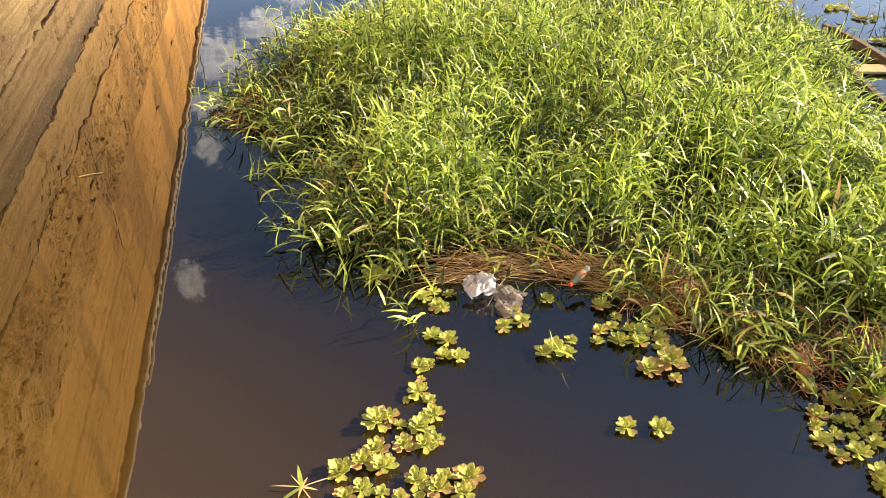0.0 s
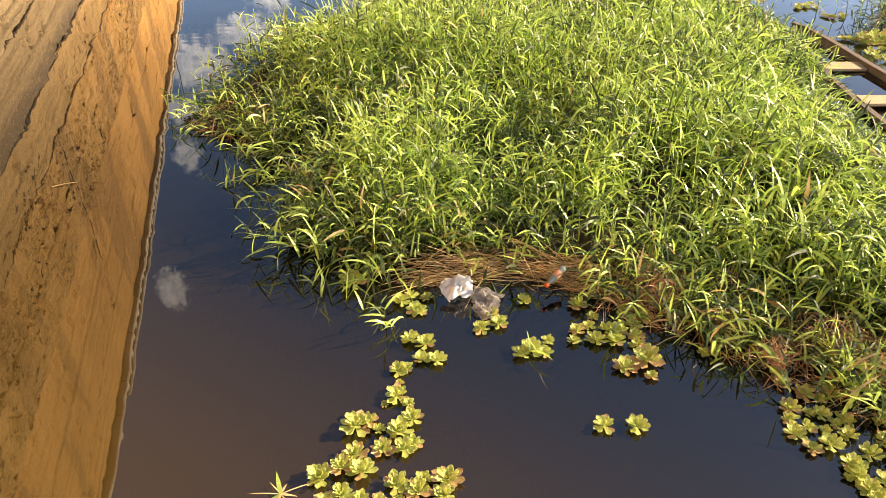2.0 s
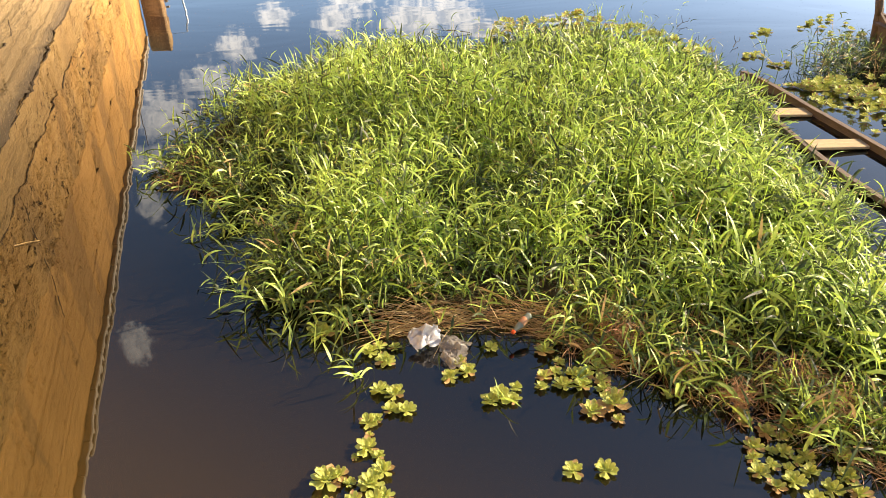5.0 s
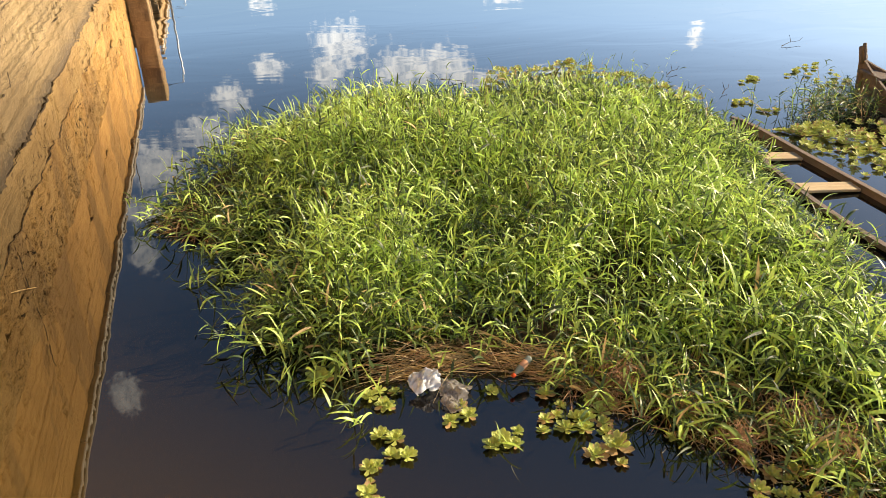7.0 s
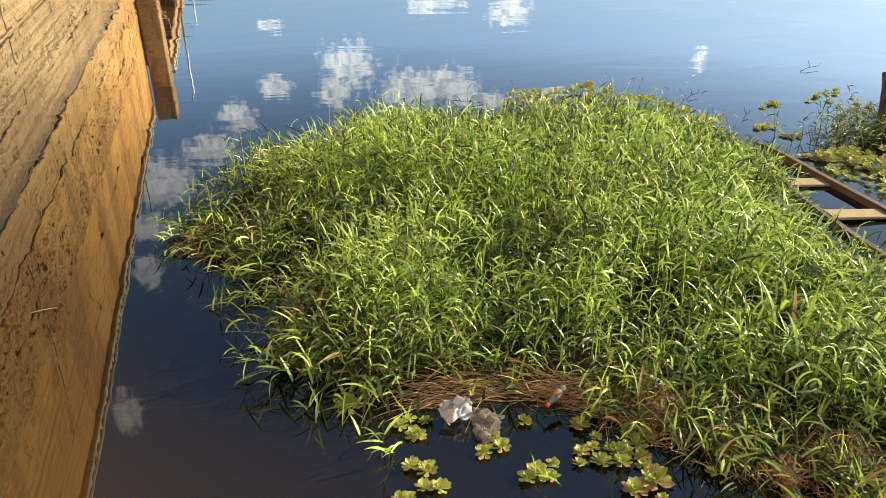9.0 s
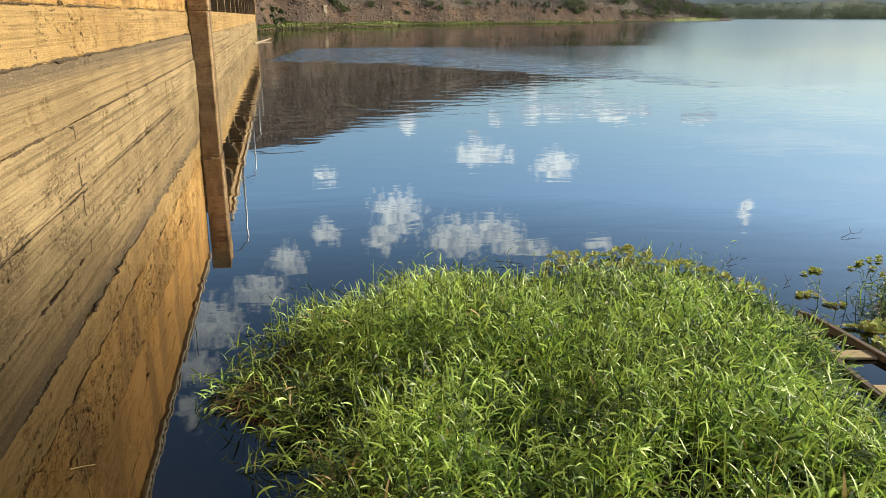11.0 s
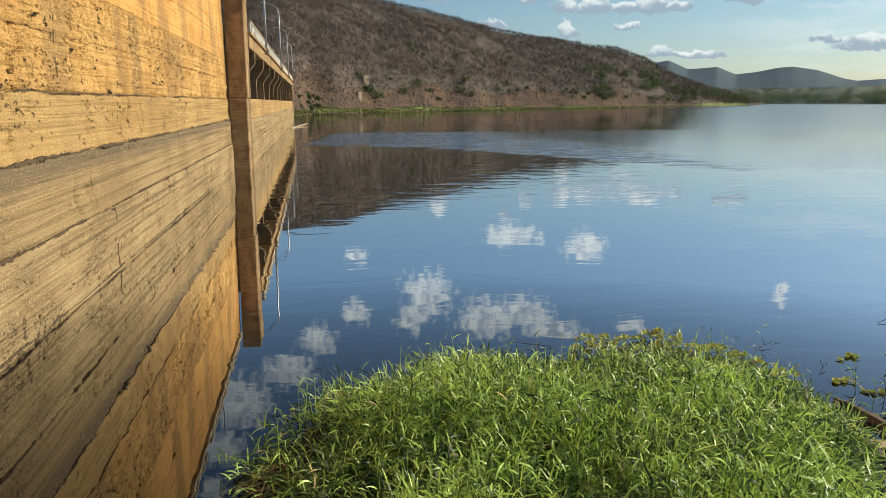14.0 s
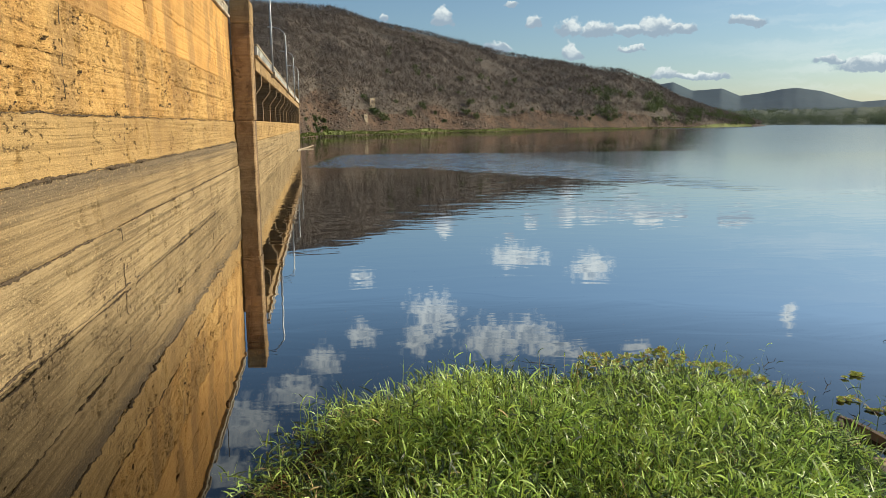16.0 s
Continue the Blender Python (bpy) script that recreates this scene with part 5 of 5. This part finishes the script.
# ---- far shore details ----
def bare_trees(name, n, az0, az1, s0, s1, label, mats, hmin=2.2, hmax=4.6, twigs=24, seed=5):
    """Leafless thorn trees: a trunk, and twigs that fan out to a rounded crown."""
    r = np.random.default_rng(seed)
    az, s = r.uniform(az0, az1, n), s0 + (s1 - s0) * r.random(n) ** .8
    x, y, z = hill_at(az, s)
    ok = (z > 1.2) & (r.random(n) < np.clip(3 * fbm(x * .03, y * .03, seed + 3, 3) - .55, .15, 1))
    x, y, z = x[ok], y[ok], z[ok]
    n, k = len(x), twigs
    h = r.uniform(hmin, hmax, n) * (.75 + .5 * fbm(x * .02, y * .02, seed + 4))
    hk = h.repeat(k)
    hd, lean = r.uniform(0, 6.283, n * k), np.arccos(r.uniform(-.3, .95, n * k))
    out = np.stack([1.25 * np.sin(lean) * np.cos(hd), 1.25 * np.sin(lean) * np.sin(hd), .7 * np.cos(lean)], 1)
    mid = np.stack([x, y, z + .35 * h], 1).repeat(k, 0) + np.array([0, 0, 1.0]) * (r.uniform(-.1, .15, n * k) * hk)[:, None]
    u0 = r.uniform(.05, .45, n * k)
    base = mid + out * (u0 * hk * .55)[:, None]
    bend = out + r.normal(0, .45, (n * k, 3))
    tip = base + bend * ((.85 - u0 * .7) * hk * .42)[:, None]
    # the first of each tree's twigs is its trunk
    base[::k], tip[::k] = np.stack([x, y, z - .3], 1), np.stack([x, y, z + .5 * h], 1) + r.normal(0, .4, (n, 3))
    wd = r.uniform(.05, .12, n * k)
    wd[::k] = .06
    w = wd[:, None] * np.stack([np.sin(hd + 1), np.cos(hd + 1), 0 * hd], 1)
    v = np.stack([base - w, base + w, tip], 1).reshape(-1, 3)
    f = np.arange(len(v)).reshape(-1, 3)
    m = r.integers(0, len(mats), n).repeat(k)
    return sheet(name, [(v, f, m)], mats, label, "trees", "stuff")


def leafy(name, az, s, rad, parts, mt, label, seed):
    """Bushes and low trees: clumps of many small leaves round a bent trunk."""
    r = np.random.default_rng(seed)
    x, y, z = hill_at(np.array(az), np.array(s))
    sets = []
    for xi, yi, zi, ri in zip(x, y, z, rad):
        c = np.stack([xi + r.normal(0, ri * .5, 7), yi + r.normal(0, ri * .4, 7), zi + ri * r.uniform(.3, 1.3, 7)], 1)
        p = c[r.integers(0, 7, parts)] + r.normal(0, ri * .28, (parts, 3))
        a, b = r.normal(0, .26, (parts, 3)) * (ri / 2.2) ** .5, r.normal(0, .26, (parts, 3)) * (ri / 2.2) ** .5
        v = np.stack([p - a, p + b, p + a], 1).reshape(-1, 3)
        sets.append((v, np.arange(len(v)).reshape(-1, 3), 0))
    return sheet(name, sets, [mt], label, "bushes", "stuff")


bare_trees("dry_woods", 23000, -9, 33, .05, 1.03, "leafless grey-brown thorn trees covering the hillside", [M_TWIG, M_TWIG2, M_TWIG3, M_TWIG], 2.4, 5.2, 22)
bare_trees("bank_thorns", 300, -3, 33, .02, .09, "low leafless thorn bushes on the bank", [M_TWIG, M_TWIG3], 1.2, 2.4, 22, 9)
bare_trees("ridge_trees", 1100, -9, 32, .96, 1.02, "leafless trees along the ridge", [M_TWIG, M_TWIG3], 2.5, 5, 26, 8)
_r = np.random.default_rng(31)
leafy("bank_bushes", _r.uniform(3, 31, 44), _r.uniform(.03, .1, 44), _r.uniform(.6, 1.9, 44), 200, M_BUSH, "dull green bushes along the foot of the hill", 32)
leafy("point_trees", _r.uniform(21, 32, 44), _r.uniform(.03, .4, 44), _r.uniform(2.2, 4.5, 44), 260, M_BUSH, "green trees on the far point of the shore", 33)
leafy("dam_end_bushes", _r.uniform(-1.2, .6, 7), _r.uniform(.0, .035, 7), _r.uniform(.6, 1.2, 7), 320, M_BUSH, "green bushes at the end of the dam", 34)
leafy("hill_bushes", _r.uniform(5, 30, 34), _r.uniform(.15, .8, 34), _r.uniform(1.2, 2.4, 34), 160, M_BUSH, "scattered green trees on the dry hill", 35)
# strip of grass at the waterline
_az, _s = np.meshgrid(np.linspace(-4, 31.9, 420), np.linspace(0, 1, 6), indexing="ij")
_wid = .002 + .011 * fbm(_az * .6, _az * 0, 55) + .12 * np.clip((_az - 28) / 3, 0, 1)
_x, _y, _z = hill_at(_az, .004 + _s * _wid)
strip = link("ground_shore_grass", np.stack([_x, _y, np.maximum(_z, 0) + .12 * (1 - np.abs(_s * 2 - 1) ** 6) + .02], -1).reshape(-1, 3), grid_faces(*_az.shape), M_GREEN, smooth=True)
_n = 9000
_az2 = _r.uniform(-4, 31.9, _n)
_w2 = np.interp(_az2, _az[:, 0], _wid[:, 0])
_x, _y, _z = hill_at(_az2, .003 + _w2 * _r.uniform(0, 1.25, _n))
_b = np.stack([_x, _y, np.maximum(_z, 0)], 1)
_v = np.stack([_b - np.array([.25, 0, .1]), _b + np.array([.25, 0, -.1]), _b + np.stack([_r.normal(0, .3, _n), _r.normal(0, .3, _n), _r.uniform(.06, .4, _n)], 1)], 1).reshape(-1, 3)
sheet("shore_tufts", [(_v, np.arange(_n * 3).reshape(-1, 3), 0)], [M_GREEN], "green grass tufts along the far waterline", "grass", "stuff")
tagged(strip, "strip of bright green grass along the waterline", "grass", kind="structure")
# stones on the bank
_n = 7500
_az, _s = _r.uniform(-3, 30, _n), .012 + .2 * _r.random(_n) ** 1.4
_x, _y, _z = hill_at(_az, _s)
_c = np.stack([_x, _y, _z], 1)
_c[:, 2] += .05
_k = np.array([(1, 0, -.3), (-.5, .87, -.3), (-.5, -.87, -.3), (.3, .1, .8)])
_v = (_c[:, None] + _k[None] * (.1 + .7 * _r.random(_n) ** 4)[:, None, None] * _r.uniform(.6, 1.4, (_n, 4, 3))).reshape(-1, 3)
_f = (np.array([(0, 1, 3), (1, 2, 3), (2, 0, 3), (0, 2, 1)])[None] + (np.arange(_n) * 4)[:, None, None]).reshape(-1, 3)
sheet("bank_stones", [(_v, _f, 0)], [M_ROCK], "grey-brown broken stones on the bank", "stones", "stuff")


def block_house(x, y, z, w, h, label):
    e = empty("concrete_hut", (x, y, z))
    wall = Shape().box(-w / 2, w / 2, -w / 2, w / 2, -1.5, h, .05).done("wall", M_PALE, e)
    Shape().box(-w * .56, w * .56, -w * .56, w * .56, h, h + .18, .03).done("roof", M_PALE, e)
    Shape().box(-w * .2, w * .22, -w / 2 - .04, -w / 2 + .02, h * .3, h * .8, .01).done("opening", M_TWIG, wall, "dark doorway")
    e.rotation_euler = (0, 0, .7)
    tagged(e, label, "hut", group="huts on the bank")


_x, _y, _z = hill_at(np.array([3.98, 3.53]), np.array([.079, .04]))
block_house(float(_x[0]), float(_y[0]), float(_z[0]) + .2, 2.3, 1.7, "small grey concrete hut on the hillside")
block_house(float(_x[1]), float(_y[1]), float(_z[1]), 1.5, 1.2, "small grey concrete box above the shore")
# single dry stalk drifting by the dam
o = Shape().tube([(-1.70, 5.21, .006), (-1.62, 5.225, .009), (-1.53, 5.235, .006)], [.0025, .0025, .002], 5).done("straw_stalk", M_GRASS[2])
tagged(o, "single pale dry stalk drifting on the water", "straw")
# pale drifting pipe by the spillway
o = Shape().tube([(-2.6, 96, .02), (-2.2, 101, .04), (-1.5, 106, .10), (-.7, 110, .25)], [.09, .1, .1, .06], 7).done("drift_pole", M_PALE)
tagged(o, "pale bent pole drifting beside the spillway wall", "pole")

# low far land and mountains
_az, _s = np.meshgrid(np.linspace(27, 75, 260), np.linspace(0, 1, 14), indexing="ij")
_r0 = 900 + 90 * fbm(_az * .5, _az * 0, 61)
_R = _r0 + 700 * _s
_hh = -1 + (9 + 22 * fbm(_az * .35, _s * 2, 62)) * np.clip(_s * 3, 0, 1) + 6 * (fbm(_az * 3.1, _s * 9, 63) - .3) * (_s > .03)
far_land = link("ground_far_shore", np.stack([_R * np.sin(np.radians(_az)), _R * np.cos(np.radians(_az)), _hh], -1).reshape(-1, 3), grid_faces(*_az.shape), M_FAR, smooth=True)
tagged(far_land, "low wooded land on the far side of the lake", "shore", kind="structure")
_n = 1400
_az, _rr = _r.uniform(27, 60, _n), _r.uniform(915, 1250, _n)
_px, _py = _rr * np.sin(np.radians(_az)), _rr * np.cos(np.radians(_az))
_sets = []
for _q in range(150):
    _p = np.stack([_px + _r.normal(0, 3.2, _n), _py + _r.normal(0, 3.2, _n), np.clip((_rr - 930) * .05, 0, 14) + np.abs(_r.normal(3, 2.8, _n))], 1)
    _a, _b = _r.normal(0, .42, (_n, 3)), _r.normal(0, .42, (_n, 3))
    _v = np.stack([_p - _a, _p + _b, _p + _a], 1).reshape(-1, 3)
    _sets.append((_v, np.arange(len(_v)).reshape(-1, 3), 0))
sheet("far_woods", _sets, [M_FARW], "distant low woods along the lake shore", "trees", "stuff")
MOUNT_AZ = [15, 20, 24, 25.2, 26.43, 27.78, 28.7, 29.76, 31.02, 32.5, 33.7, 34.67, 36.2, 37.77, 38.6, 39.96, 44, 52, 66, 80]
MOUNT_EL = [1.2, 1.9, 2.5, 2.82, 3.02, 2.38, 2.42, 2.50, 1.95, 2.12, 2.36, 2.42, 2.15, 1.58, 1.4, 1.5, 1.3, 1.5, 1.2, 1.0]
_az, _s = np.meshgrid(np.linspace(15, 80, 420), np.linspace(0, 1.4, 44), indexing="ij")
_R = 2500 + 800 * _s
_top = 3.2 + 3300 * np.tan(np.radians(np.interp(_az, MOUNT_AZ, MOUNT_EL)))
_hh = _top * np.where(_s < 1, _s ** 1.2, 2 - _s) + (fbm(_az * 2.3, _s * 6, 65, 4) - .5) * 6 * np.clip(_s * 3, 0, 1) * np.clip(1.1 - _s, .12, 1)
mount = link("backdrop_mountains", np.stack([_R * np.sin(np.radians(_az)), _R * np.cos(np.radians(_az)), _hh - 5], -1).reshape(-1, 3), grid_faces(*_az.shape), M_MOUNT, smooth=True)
tagged(mount, "scrub-covered mountains on the horizon, tinted blue-grey for haze", "mountains", kind="structure")
